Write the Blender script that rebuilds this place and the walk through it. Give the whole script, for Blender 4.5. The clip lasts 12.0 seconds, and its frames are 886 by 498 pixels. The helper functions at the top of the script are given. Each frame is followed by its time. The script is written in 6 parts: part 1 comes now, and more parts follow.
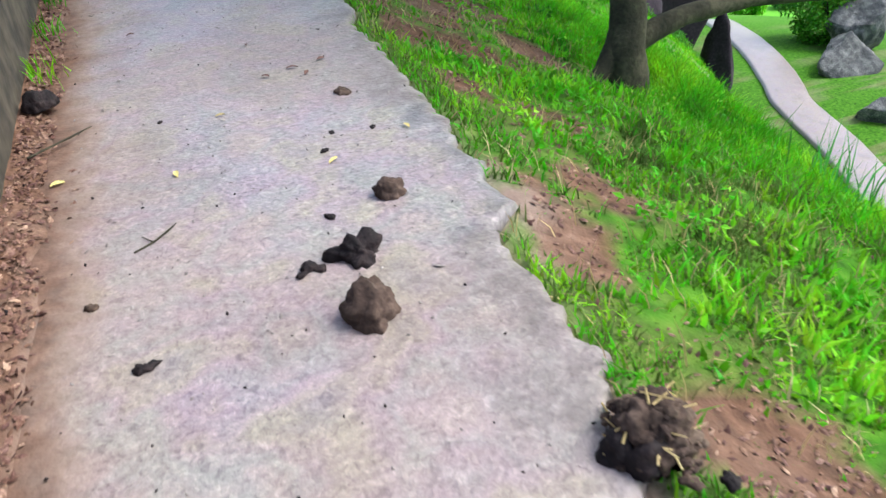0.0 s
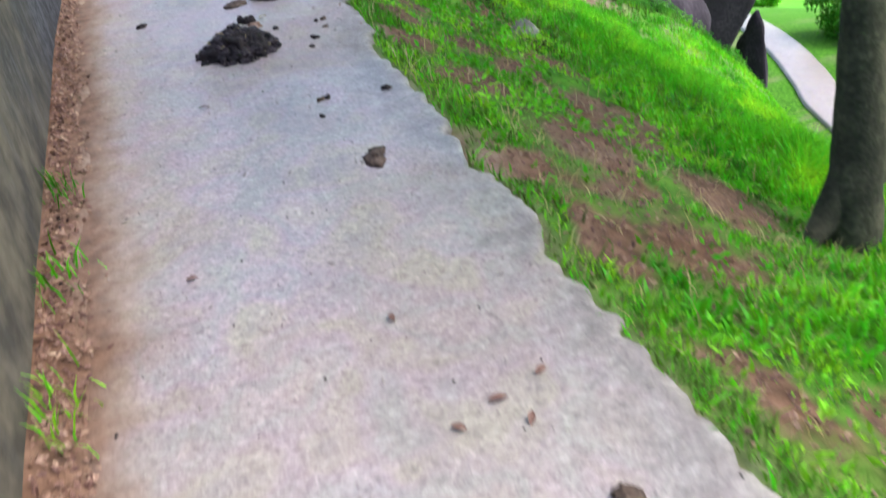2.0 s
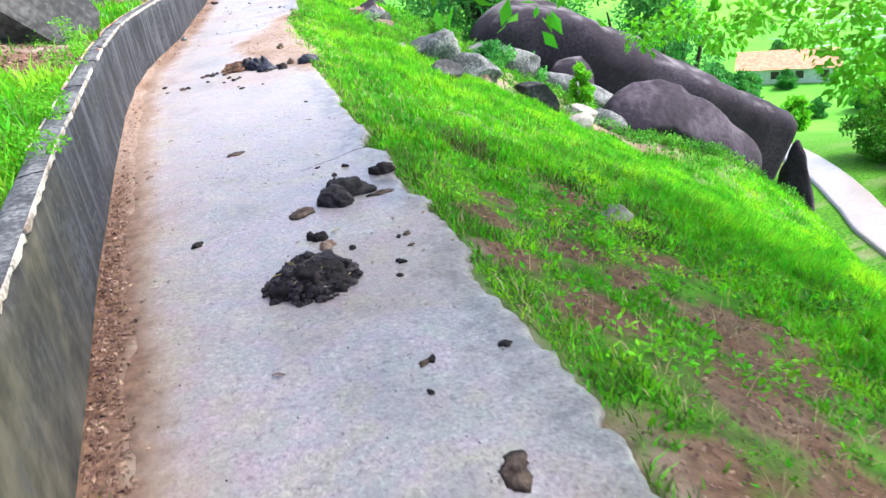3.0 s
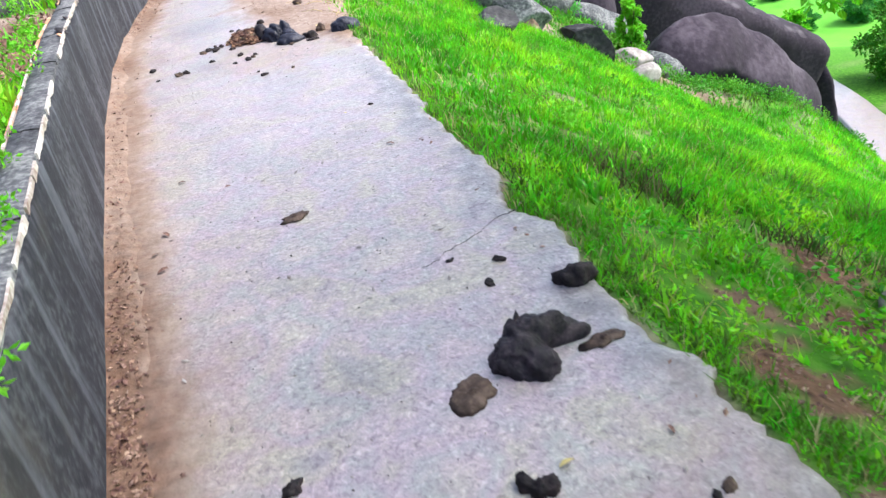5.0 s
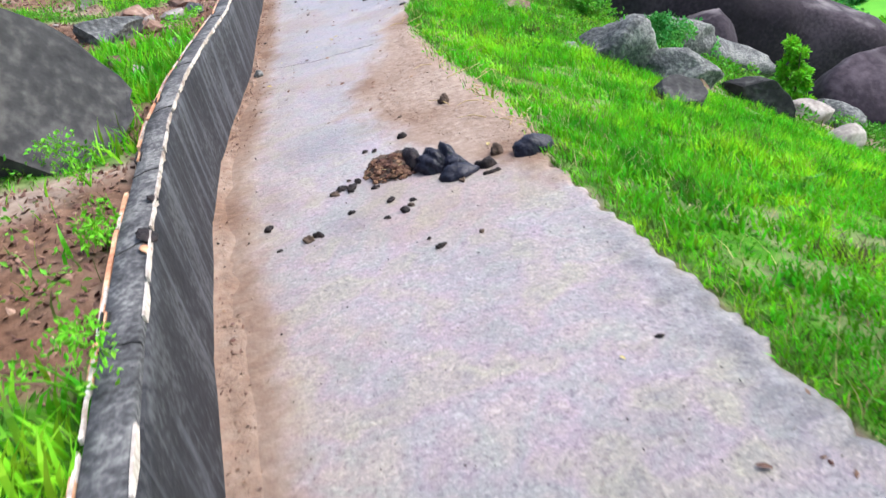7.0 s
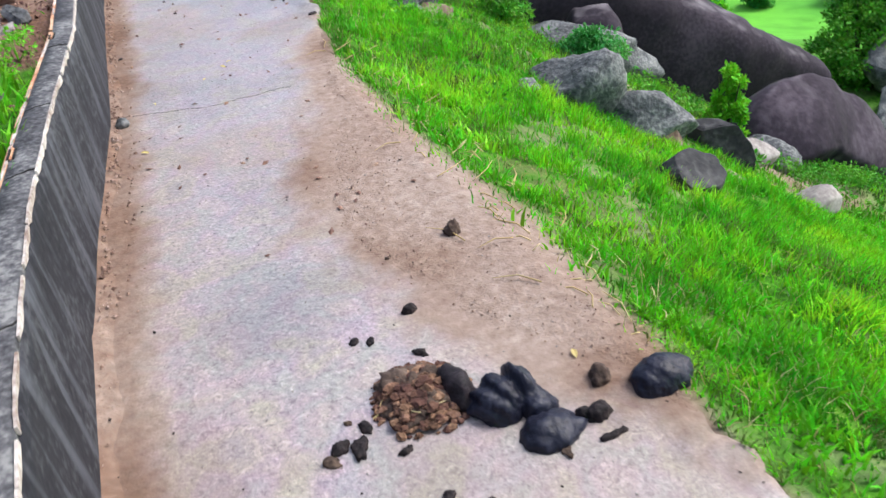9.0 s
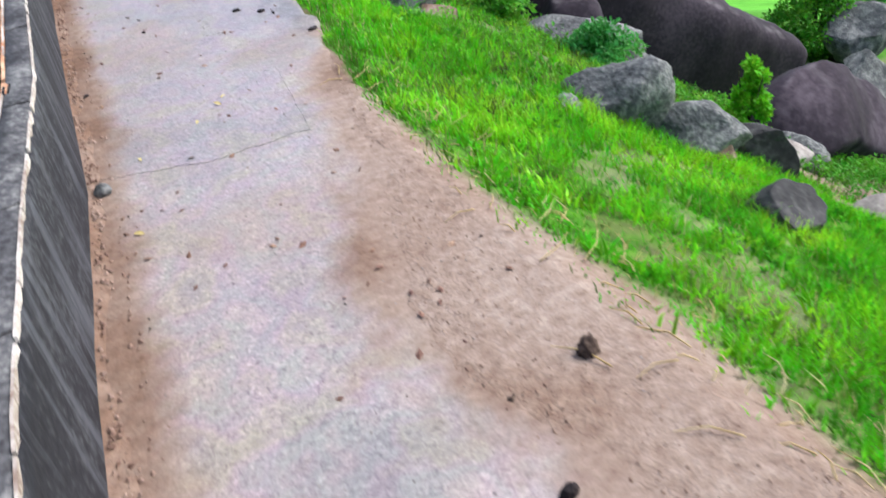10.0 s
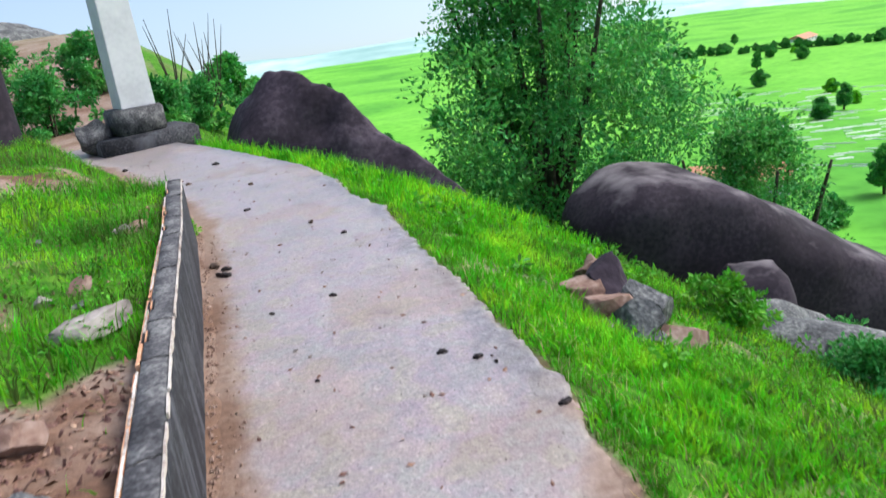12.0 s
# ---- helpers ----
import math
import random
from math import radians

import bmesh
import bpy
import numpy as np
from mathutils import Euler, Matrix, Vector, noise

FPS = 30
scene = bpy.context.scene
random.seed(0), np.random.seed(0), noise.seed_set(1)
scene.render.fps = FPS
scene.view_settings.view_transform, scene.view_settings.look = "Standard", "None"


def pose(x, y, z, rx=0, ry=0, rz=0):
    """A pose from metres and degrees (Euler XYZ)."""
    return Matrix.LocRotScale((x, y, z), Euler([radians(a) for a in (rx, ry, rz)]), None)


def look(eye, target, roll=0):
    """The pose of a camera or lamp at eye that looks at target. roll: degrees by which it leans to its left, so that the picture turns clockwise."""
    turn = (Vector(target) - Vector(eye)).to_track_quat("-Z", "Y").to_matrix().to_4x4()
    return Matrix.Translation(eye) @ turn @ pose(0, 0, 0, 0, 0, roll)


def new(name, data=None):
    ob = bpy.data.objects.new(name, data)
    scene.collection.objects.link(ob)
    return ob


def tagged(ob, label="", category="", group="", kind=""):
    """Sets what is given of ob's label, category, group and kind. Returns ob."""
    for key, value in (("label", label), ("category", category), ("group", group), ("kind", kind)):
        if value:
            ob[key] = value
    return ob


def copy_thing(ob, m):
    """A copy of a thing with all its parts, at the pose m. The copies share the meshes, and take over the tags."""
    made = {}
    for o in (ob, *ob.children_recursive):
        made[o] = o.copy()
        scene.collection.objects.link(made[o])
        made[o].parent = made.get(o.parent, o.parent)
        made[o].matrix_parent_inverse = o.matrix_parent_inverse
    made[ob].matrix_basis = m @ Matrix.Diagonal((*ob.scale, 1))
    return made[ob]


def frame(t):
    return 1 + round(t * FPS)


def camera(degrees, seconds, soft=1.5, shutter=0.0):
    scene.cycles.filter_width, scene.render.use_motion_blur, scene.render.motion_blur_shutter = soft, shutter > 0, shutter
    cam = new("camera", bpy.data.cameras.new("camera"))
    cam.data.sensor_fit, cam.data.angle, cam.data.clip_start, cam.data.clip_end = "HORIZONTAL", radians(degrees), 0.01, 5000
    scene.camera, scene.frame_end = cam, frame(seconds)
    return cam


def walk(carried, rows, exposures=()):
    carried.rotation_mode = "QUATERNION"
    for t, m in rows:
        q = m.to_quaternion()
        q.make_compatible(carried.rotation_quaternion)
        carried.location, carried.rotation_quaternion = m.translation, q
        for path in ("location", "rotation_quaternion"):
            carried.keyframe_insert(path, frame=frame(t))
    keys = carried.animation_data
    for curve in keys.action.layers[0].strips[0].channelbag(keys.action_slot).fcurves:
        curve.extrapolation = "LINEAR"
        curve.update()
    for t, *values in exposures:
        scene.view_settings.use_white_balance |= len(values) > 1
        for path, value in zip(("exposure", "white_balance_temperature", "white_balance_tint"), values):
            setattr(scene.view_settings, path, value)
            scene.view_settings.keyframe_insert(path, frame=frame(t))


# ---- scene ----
cam = camera(59.9, 12.0, soft=1.5, shutter=0.25)
PATH = [
    (0, (-0.42, 0.726, 1.053), (0.07, 2.308, -0.068), -4.6),
    (0.5, (-0.409, 1.12, 1.041), (0.025, 2.673, -0.143), -6.0),
    (1, (-0.468, 1.483, 1.071), (-0.061, 2.972, -0.2), -7.5),
    (1.5, (-0.517, 1.882, 1.115), (-0.077, 3.372, -0.144), -8.4),
    (1.8, (-0.528, 2.268, 1.193), (-0.045, 3.789, -0.013), -5.8),
    (1.9, (-0.505, 2.361, 1.249), (-0.036, 3.903, 0.064), -6.8),
    (2, (-0.495, 2.516, 1.239), (-0.019, 4.09, 0.102), -6.4),
    (2.1, (-0.504, 2.595, 1.273), (-0.02, 4.205, 0.189), -5.7),
    (2.2, (-0.501, 2.667, 1.304), (-0.017, 4.31, 0.273), -6.0),
    (2.3, (-0.508, 2.744, 1.312), (-0.016, 4.42, 0.338), -5.3),
    (2.5, (-0.502, 2.921, 1.33), (-0.006, 4.642, 0.44), -6.2),
    (2.7, (-0.494, 3.112, 1.354), (0.002, 4.86, 0.519), -7.5),
    (4.3, (-0.537, 4.823, 1.397), (-0.101, 6.519, 0.43), -10.6),
    (4.5, (-0.547, 5.044, 1.381), (-0.109, 6.731, 0.401), -10.9),
    (5, (-0.632, 5.55, 1.422), (-0.15, 7.193, 0.389), -10.2),
    (5.5, (-0.712, 6.063, 1.465), (-0.186, 7.663, 0.387), -10.1),
    (6, (-0.725, 6.614, 1.483), (-0.246, 8.235, 0.415), -11.2),
    (6.5, (-0.725, 7.172, 1.488), (-0.38, 8.868, 0.485), -14.5),
    (7, (-0.698, 7.674, 1.536), (-0.356, 9.397, 0.58), -14.7),
    (7.5, (-0.653, 8.175, 1.657), (-0.138, 9.832, 0.661), -10.7),
    (7.7, (-0.63, 8.309, 1.657), (-0.102, 9.968, 0.673), -10.5),
    (9.3, (-0.747, 10.145, 1.765), (0.006, 11.541, 0.547), -6.7),
    (9.5, (-0.753, 10.334, 1.767), (0.02, 11.675, 0.5), -6.6),
    (10, (-0.72, 10.928, 1.706), (0.061, 12.343, 0.528), -8.0),
    (10.2, (-0.734, 11.148, 1.75), (0.031, 12.623, 0.637), -8.6),
    (10.5, (-0.763, 11.394, 1.772), (0.035, 12.902, 0.729), -8.2),
    (11, (-0.709, 11.922, 1.76), (0.086, 13.491, 0.808), -8.2),
    (11.5, (-0.572, 12.483, 1.718), (0.129, 14.172, 0.909), -9.6),
    (12, (-0.436, 13.005, 1.754), (0.298, 14.756, 1.126), -8.1),
]
walk(cam, [(t, look(eye, target, roll)) for t, eye, target, roll in PATH], [(0, 1.1), (1.5, 1.15), (2.7, 1.8), (5.5, 1.5), (7.5, 1.15), (9.5, 1.0), (10.5, 1.02), (11.5, 1.02), (12, 0.85)])

# ---- light: bright hazy overcast ----
world = bpy.data.worlds.new("sky")
scene.world = world
world.use_nodes = True
sky = world.node_tree.nodes.new("ShaderNodeTexSky")
sky.sky_type, sky.sun_disc = "NISHITA", False
sky.sun_elevation, sky.sun_rotation = radians(55), radians(100)
sky.dust_density, sky.air_density, sky.ozone_density = 3.5, 1.0, 1.0
aim, drop = world.node_tree.nodes.new("ShaderNodeTexCoord"), world.node_tree.nodes.new("ShaderNodeVectorMath")
drop.inputs[1].default_value = (0, 0, 0.16)  # the horizon lies below the hill
world.node_tree.links.new(aim.outputs["Generated"], drop.inputs[0])
world.node_tree.links.new(drop.outputs[0], sky.inputs[0])
world.node_tree.links.new(sky.outputs[0], world.node_tree.nodes["Background"].inputs[0])
world.node_tree.nodes["Background"].inputs[1].default_value = 0.15
sun = new("sun", bpy.data.lights.new("sun", "SUN"))
sun.data.energy, sun.data.angle, sun.data.color = 2.0, radians(26), (0.97, 0.985, 1.0)
SUN_UP, SUN_SIDE = radians(55), radians(100)  # over the valley side, behind thin cloud
sun.matrix_world = look((40 * math.cos(SUN_UP) * math.sin(SUN_SIDE), 40 * math.cos(SUN_UP) * math.cos(SUN_SIDE), 40 * math.sin(SUN_UP)), (0, 0, 0))

# ---- materials ----
def material(name, colours, scale, rough=0.85, bump=0.3, fine=8.0, island=0.0, object_random=0.0, translucent=0.0, metal=0.0, detail_mix=0.35, spec=0.3, bump_distance=0.01):
    """Two scales of noise over three colours, with relief; island / object_random vary the brightness piece by piece."""
    m = bpy.data.materials.new(name)
    m.use_nodes = True
    t, k = m.node_tree.nodes, m.node_tree.links
    b = t["Principled BSDF"]
    b.inputs["Roughness"].default_value, b.inputs["Metallic"].default_value = rough, metal
    b.inputs["Specular IOR Level"].default_value = spec
    co = t.new("ShaderNodeTexCoord")
    big, small = t.new("ShaderNodeTexNoise"), t.new("ShaderNodeTexNoise")
    for n, s, d in ((big, scale, 5), (small, scale * fine, 4)):
        n.inputs["Scale"].default_value, n.inputs["Detail"].default_value = s, d
        k.new(co.outputs["Object"], n.inputs["Vector"])
    mix = t.new("ShaderNodeMath")
    mix.operation = "MULTIPLY_ADD"
    k.new(small.outputs["Fac"], mix.inputs[0])
    mix.inputs[1].default_value = detail_mix
    sub = t.new("ShaderNodeMath")
    sub.operation = "MULTIPLY_ADD"
    k.new(big.outputs["Fac"], sub.inputs[0])
    sub.inputs[1].default_value, sub.inputs[2].default_value = 1.0 - detail_mix, 0.0
    k.new(sub.outputs[0], mix.inputs[2])
    ramp = t.new("ShaderNodeValToRGB")
    e = ramp.color_ramp.elements
    e[0].position, e[1].position = 0.36, 0.64
    e[0].color, e[1].color = (*colours[0], 1), (*colours[2], 1)
    e.new(0.5).color = (*colours[1], 1)
    k.new(mix.outputs[0], ramp.inputs[0])
    out = ramp.outputs[0]
    if island or object_random:
        src = t.new("ShaderNodeNewGeometry").outputs["Random Per Island"] if island else t.new("ShaderNodeObjectInfo").outputs["Random"]
        amount = island or object_random
        hsv = t.new("ShaderNodeHueSaturation")
        val = t.new("ShaderNodeMapRange")
        val.inputs[3].default_value, val.inputs[4].default_value = 1 - amount, 1 + amount
        hue = t.new("ShaderNodeMapRange")
        hue.inputs[3].default_value, hue.inputs[4].default_value = 0.5 - 0.05 * amount, 0.5 + 0.03 * amount
        k.new(src, val.inputs[0])
        k.new(src, hue.inputs[0])
        k.new(val.outputs[0], hsv.inputs["Value"])
        k.new(hue.outputs[0], hsv.inputs["Hue"])
        k.new(out, hsv.inputs["Color"])
        out = hsv.outputs[0]
    k.new(out, b.inputs["Base Color"])
    if bump:
        bm_node = t.new("ShaderNodeBump")
        bm_node.inputs["Strength"].default_value, bm_node.inputs["Distance"].default_value = bump, bump_distance
        k.new(mix.outputs[0], bm_node.inputs["Height"])
        k.new(bm_node.outputs[0], b.inputs["Normal"])
    if translucent:
        tr, ms = t.new("ShaderNodeBsdfTranslucent"), t.new("ShaderNodeMixShader")
        k.new(out, tr.inputs["Color"])
        ms.inputs[0].default_value = translucent
        k.new(b.outputs[0], ms.inputs[1])
        k.new(tr.outputs[0], ms.inputs[2])
        k.new(ms.outputs[0], t["Material Output"].inputs["Surface"])
    return m


def concrete_material():
    """Worn concrete: exposed grit, pinkish and greyish blotches, dust washed over it in places."""
    m = bpy.data.materials.new("worn_concrete")
    m.use_nodes = True
    t, k = m.node_tree.nodes, m.node_tree.links
    b = t["Principled BSDF"]
    b.inputs["Roughness"].default_value, b.inputs["Specular IOR Level"].default_value = 0.33, 0.8
    co = t.new("ShaderNodeTexCoord")

    def tex(kind, scale, detail=4):
        n = t.new(kind)
        n.inputs["Scale"].default_value = scale
        if kind == "ShaderNodeTexNoise":
            n.inputs["Detail"].default_value = detail
        k.new(co.outputs["Object"], n.inputs["Vector"])
        return n

    def ramp(src, *stops):
        r = t.new("ShaderNodeValToRGB")
        e = r.color_ramp.elements
        e[0].position, e[0].color = stops[0][0], (*stops[0][1], 1)
        e[1].position, e[1].color = stops[-1][0], (*stops[-1][1], 1)
        for p, c in stops[1:-1]:
            e.new(p).color = (*c, 1)
        k.new(src, r.inputs[0])
        return r.outputs[0]

    def mixed(fac, a, c, mode="MIX"):
        n = t.new("ShaderNodeMix")
        n.data_type, n.blend_type = "RGBA", mode
        if isinstance(fac, float):
            n.inputs[0].default_value = fac
        else:
            k.new(fac, n.inputs[0])
        k.new(a, n.inputs[6])
        k.new(c, n.inputs[7])
        return n.outputs[2]

    blotch = ramp(tex("ShaderNodeTexNoise", 1.6, 3).outputs["Fac"], (0.26, (0.205, 0.188, 0.188)), (0.38, (0.246, 0.234, 0.217)), (0.46, (0.275, 0.24, 0.248)), (0.54, (0.272, 0.256, 0.23)), (0.62, (0.273, 0.238, 0.243)), (0.74, (0.226, 0.214, 0.20)))
    chips = tex("ShaderNodeTexNoise", 46, 5)
    chips.inputs["Distortion"].default_value = 1.2
    flakes = ramp(chips.outputs["Fac"], (0.30, (0.55, 0.53, 0.57)), (0.40, (0.84, 0.83, 0.85)), (0.50, (1.0, 1.0, 1.0)), (0.59, (1.12, 1.11, 1.10)), (0.70, (1.45, 1.43, 1.4)))
    stone = tex("ShaderNodeTexVoronoi", 95)
    pebble = ramp(stone.outputs["Color"], (0.0, (0.80, 0.78, 0.81)), (0.35, (0.97, 0.96, 0.97)), (0.7, (1.02, 1.02, 1.01)), (1.0, (1.2, 1.18, 1.15)))
    sand = ramp(tex("ShaderNodeTexNoise", 240, 3).outputs["Fac"], (0.30, (0.88, 0.88, 0.89)), (0.5, (1.0, 1.0, 1.0)), (0.70, (1.12, 1.12, 1.11)))
    c = mixed(1.0, mixed(1.0, blotch, flakes, "MULTIPLY"), mixed(1.0, pebble, sand, "MULTIPLY"), "MULTIPLY")
    tint = ramp(tex("ShaderNodeTexNoise", 4.0, 3).outputs["Fac"], (0.28, (0.80, 0.80, 0.82)), (0.40, (1.05, 1.03, 0.90)), (0.48, (1.03, 0.93, 1.01)), (0.55, (0.93, 0.99, 1.0)), (0.63, (1.08, 0.99, 1.02)), (0.74, (1.18, 1.15, 1.06)))
    c = mixed(1.0, c, tint, "MULTIPLY")
    margin = t.new("ShaderNodeAttribute")
    margin.attribute_name = "grime"
    grime = ramp(tex("ShaderNodeTexNoise", 11, 9).outputs["Fac"], (0.3, (0.075, 0.072, 0.08)), (0.5, (0.15, 0.145, 0.152)), (0.66, (0.25, 0.245, 0.245)))
    c = mixed(margin.outputs["Fac"], c, mixed(1.0, grime, mixed(1.0, flakes, pebble, "MULTIPLY"), "MULTIPLY"))
    dust = t.new("ShaderNodeAttribute")
    dust.attribute_name = "dust"
    earth = ramp(tex("ShaderNodeTexNoise", 22, 10).outputs["Fac"], (0.22, (0.155, 0.112, 0.09)), (0.36, (0.216, 0.165, 0.137)), (0.56, (0.26, 0.21, 0.178)), (0.76, (0.33, 0.275, 0.238)))
    earth = mixed(1.0, earth, ramp(tex("ShaderNodeTexNoise", 1.1, 8).outputs["Fac"], (0.34, (0.60, 0.47, 0.39)), (0.44, (0.82, 0.71, 0.64)), (0.52, (0.97, 0.90, 0.86)), (0.64, (1.08, 1.05, 1.03))), "MULTIPLY")
    rich = t.new("ShaderNodeAttribute")
    rich.attribute_name = "humus"
    humus = ramp(tex("ShaderNodeTexNoise", 17, 10).outputs["Fac"], (0.28, (0.04, 0.02, 0.013)), (0.45, (0.098, 0.05, 0.031)), (0.6, (0.145, 0.078, 0.05)), (0.76, (0.22, 0.13, 0.088)))
    k.new(mixed(dust.outputs["Fac"], c, mixed(rich.outputs["Fac"], earth, humus)), b.inputs["Base Color"])
    dull = t.new("ShaderNodeMapRange")
    dull.inputs[3].default_value, dull.inputs[4].default_value = 0.33, 0.95
    k.new(dust.outputs["Fac"], dull.inputs[0])
    k.new(dull.outputs[0], b.inputs["Roughness"])
    matt = t.new("ShaderNodeMapRange")
    matt.inputs[3].default_value, matt.inputs[4].default_value = 0.8, 0.1
    k.new(dust.outputs["Fac"], matt.inputs[0])
    k.new(matt.outputs[0], b.inputs["Specular IOR Level"])
    bn = t.new("ShaderNodeBump")
    bn.inputs["Strength"].default_value, bn.inputs["Distance"].default_value = 0.7, 0.006
    k.new(tex("ShaderNodeTexNoise", 60, 6).outputs["Fac"], bn.inputs["Height"])
    k.new(bn.outputs[0], b.inputs["Normal"])
    return m


CONCRETE = concrete_material()
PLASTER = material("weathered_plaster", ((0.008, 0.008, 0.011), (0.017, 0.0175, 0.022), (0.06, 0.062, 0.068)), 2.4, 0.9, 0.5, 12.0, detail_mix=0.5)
def streaked(m, colour, fresh):
    """Rain streaks that slant down the plaster face."""
    t, k = m.node_tree.nodes, m.node_tree.links
    b = t["Principled BSDF"]
    src = b.inputs["Base Color"].links[0].from_socket
    mp, n, r, mix = t.new("ShaderNodeMapping"), t.new("ShaderNodeTexNoise"), t.new("ShaderNodeMapRange"), t.new("ShaderNodeMix")
    mp.inputs["Rotation"].default_value, mp.inputs["Scale"].default_value = (radians(9), 0, 0), (1.0, 5.5, 0.55)
    n.inputs["Scale"].default_value, n.inputs["Detail"].default_value, n.inputs["Distortion"].default_value = 1.7, 9, 0.35
    r.inputs[1].default_value, r.inputs[2].default_value, r.inputs[4].default_value = 0.53, 0.67, fresh
    k.new(t["Texture Coordinate"].outputs["Object"], mp.inputs[0])
    k.new(mp.outputs[0], n.inputs["Vector"])
    k.new(n.outputs["Fac"], r.inputs[0])
    mix.data_type = "RGBA"
    k.new(r.outputs[0], mix.inputs[0])
    k.new(src, mix.inputs[6])
    mix.inputs[7].default_value = (*colour, 1)
    k.new(mix.outputs[2], b.inputs["Base Color"])


streaked(PLASTER, (0.085, 0.09, 0.104), 0.7)


def mossed(m, colour, y_from, y_to):
    """Brown moss over the older stretch of the wall, thinning out along it."""
    t, k = m.node_tree.nodes, m.node_tree.links
    b = t["Principled BSDF"]
    src = b.inputs["Base Color"].links[0].from_socket
    sep, r, n, add, mix = t.new("ShaderNodeSeparateXYZ"), t.new("ShaderNodeMapRange"), t.new("ShaderNodeTexNoise"), t.new("ShaderNodeMath"), t.new("ShaderNodeMix")
    n.inputs["Scale"].default_value, n.inputs["Detail"].default_value = 2.6, 8
    k.new(t["Texture Coordinate"].outputs["Object"], n.inputs["Vector"])
    k.new(t["Texture Coordinate"].outputs["Object"], sep.inputs[0])
    add.operation = "MULTIPLY_ADD"
    k.new(n.outputs["Fac"], add.inputs[0])
    add.inputs[1].default_value = 5.0
    k.new(sep.outputs["Y"], add.inputs[2])
    r.inputs[1].default_value, r.inputs[2].default_value, r.inputs[3].default_value, r.inputs[4].default_value = y_from + 2.5, y_to + 2.5, 0.85, 0.0
    k.new(add.outputs[0], r.inputs[0])
    mix.data_type = "RGBA"
    k.new(r.outputs[0], mix.inputs[0])
    k.new(src, mix.inputs[6])
    tint = t.new("ShaderNodeValToRGB")
    e = tint.color_ramp.elements
    e[0].position, e[0].color = 0.35, (*[c * 0.45 for c in colour], 1)
    e[1].position, e[1].color = 0.68, (*[c * 1.5 for c in colour], 1)
    fine = t.new("ShaderNodeTexNoise")
    fine.inputs["Scale"].default_value, fine.inputs["Detail"].default_value = 9, 9
    k.new(t["Texture Coordinate"].outputs["Object"], fine.inputs["Vector"])
    k.new(fine.outputs["Fac"], tint.inputs[0])
    k.new(tint.outputs[0], mix.inputs[7])
    k.new(mix.outputs[2], b.inputs["Base Color"])


mossed(PLASTER, (0.075, 0.064, 0.045), -3.2, -0.8)
CAP = material("lichened_cement", ((0.022, 0.022, 0.025), (0.075, 0.075, 0.08), (0.21, 0.21, 0.205)), 6.0, 0.9, 0.6, 9.0, detail_mix=0.5)
LIMEWASH = material("flaking_limewash", ((0.20, 0.14, 0.11), (0.40, 0.35, 0.31), (0.60, 0.56, 0.52)), 6.0, 0.9, 0.4, 8.0)
BRICK_EDGE = material("exposed_brick_edge", ((0.35, 0.14, 0.08), (0.50, 0.26, 0.15), (0.62, 0.45, 0.30)), 5.0, 0.9, 0.5, 8.0)
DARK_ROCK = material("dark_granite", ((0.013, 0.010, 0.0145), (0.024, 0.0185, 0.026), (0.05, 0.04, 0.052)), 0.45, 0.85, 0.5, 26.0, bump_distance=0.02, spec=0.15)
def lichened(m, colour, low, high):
    """Pale lichen in patches on the upward faces; the paleness also paints their top light."""
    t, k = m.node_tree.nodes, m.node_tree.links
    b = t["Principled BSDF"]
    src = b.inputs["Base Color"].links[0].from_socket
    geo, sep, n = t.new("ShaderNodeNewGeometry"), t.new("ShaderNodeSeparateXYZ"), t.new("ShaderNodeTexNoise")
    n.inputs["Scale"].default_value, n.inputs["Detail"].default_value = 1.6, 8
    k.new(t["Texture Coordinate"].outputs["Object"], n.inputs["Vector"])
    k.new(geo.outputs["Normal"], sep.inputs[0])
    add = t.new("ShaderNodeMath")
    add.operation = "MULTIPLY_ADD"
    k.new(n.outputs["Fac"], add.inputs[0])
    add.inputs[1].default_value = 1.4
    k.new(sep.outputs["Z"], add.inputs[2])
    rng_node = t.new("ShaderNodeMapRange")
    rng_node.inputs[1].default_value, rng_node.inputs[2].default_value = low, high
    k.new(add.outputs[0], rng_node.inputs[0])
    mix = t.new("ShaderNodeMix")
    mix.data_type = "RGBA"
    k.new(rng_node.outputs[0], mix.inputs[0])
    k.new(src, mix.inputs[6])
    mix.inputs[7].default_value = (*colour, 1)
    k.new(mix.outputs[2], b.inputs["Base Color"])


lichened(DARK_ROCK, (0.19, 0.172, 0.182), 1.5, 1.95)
PURPLE_ROCK = material("weathered_purple_granite", ((0.017, 0.0125, 0.018), (0.033, 0.025, 0.035), (0.075, 0.06, 0.076)), 1.1, 0.85, 0.8, 9.0, bump_distance=0.03, spec=0.15)
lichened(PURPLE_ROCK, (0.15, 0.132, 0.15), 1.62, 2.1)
GREY_ROCK = material("lichened_granite", ((0.03, 0.032, 0.035), (0.09, 0.094, 0.097), (0.24, 0.245, 0.235)), 3.0, 0.88, 1.0, 9.0, detail_mix=0.5, bump_distance=0.03)
SLATE = material("dark_mottled_granite", ((0.016, 0.016, 0.018), (0.034, 0.034, 0.036), (0.085, 0.083, 0.082)), 1.1, 0.88, 0.7, 14.0, detail_mix=0.5, bump_distance=0.02)
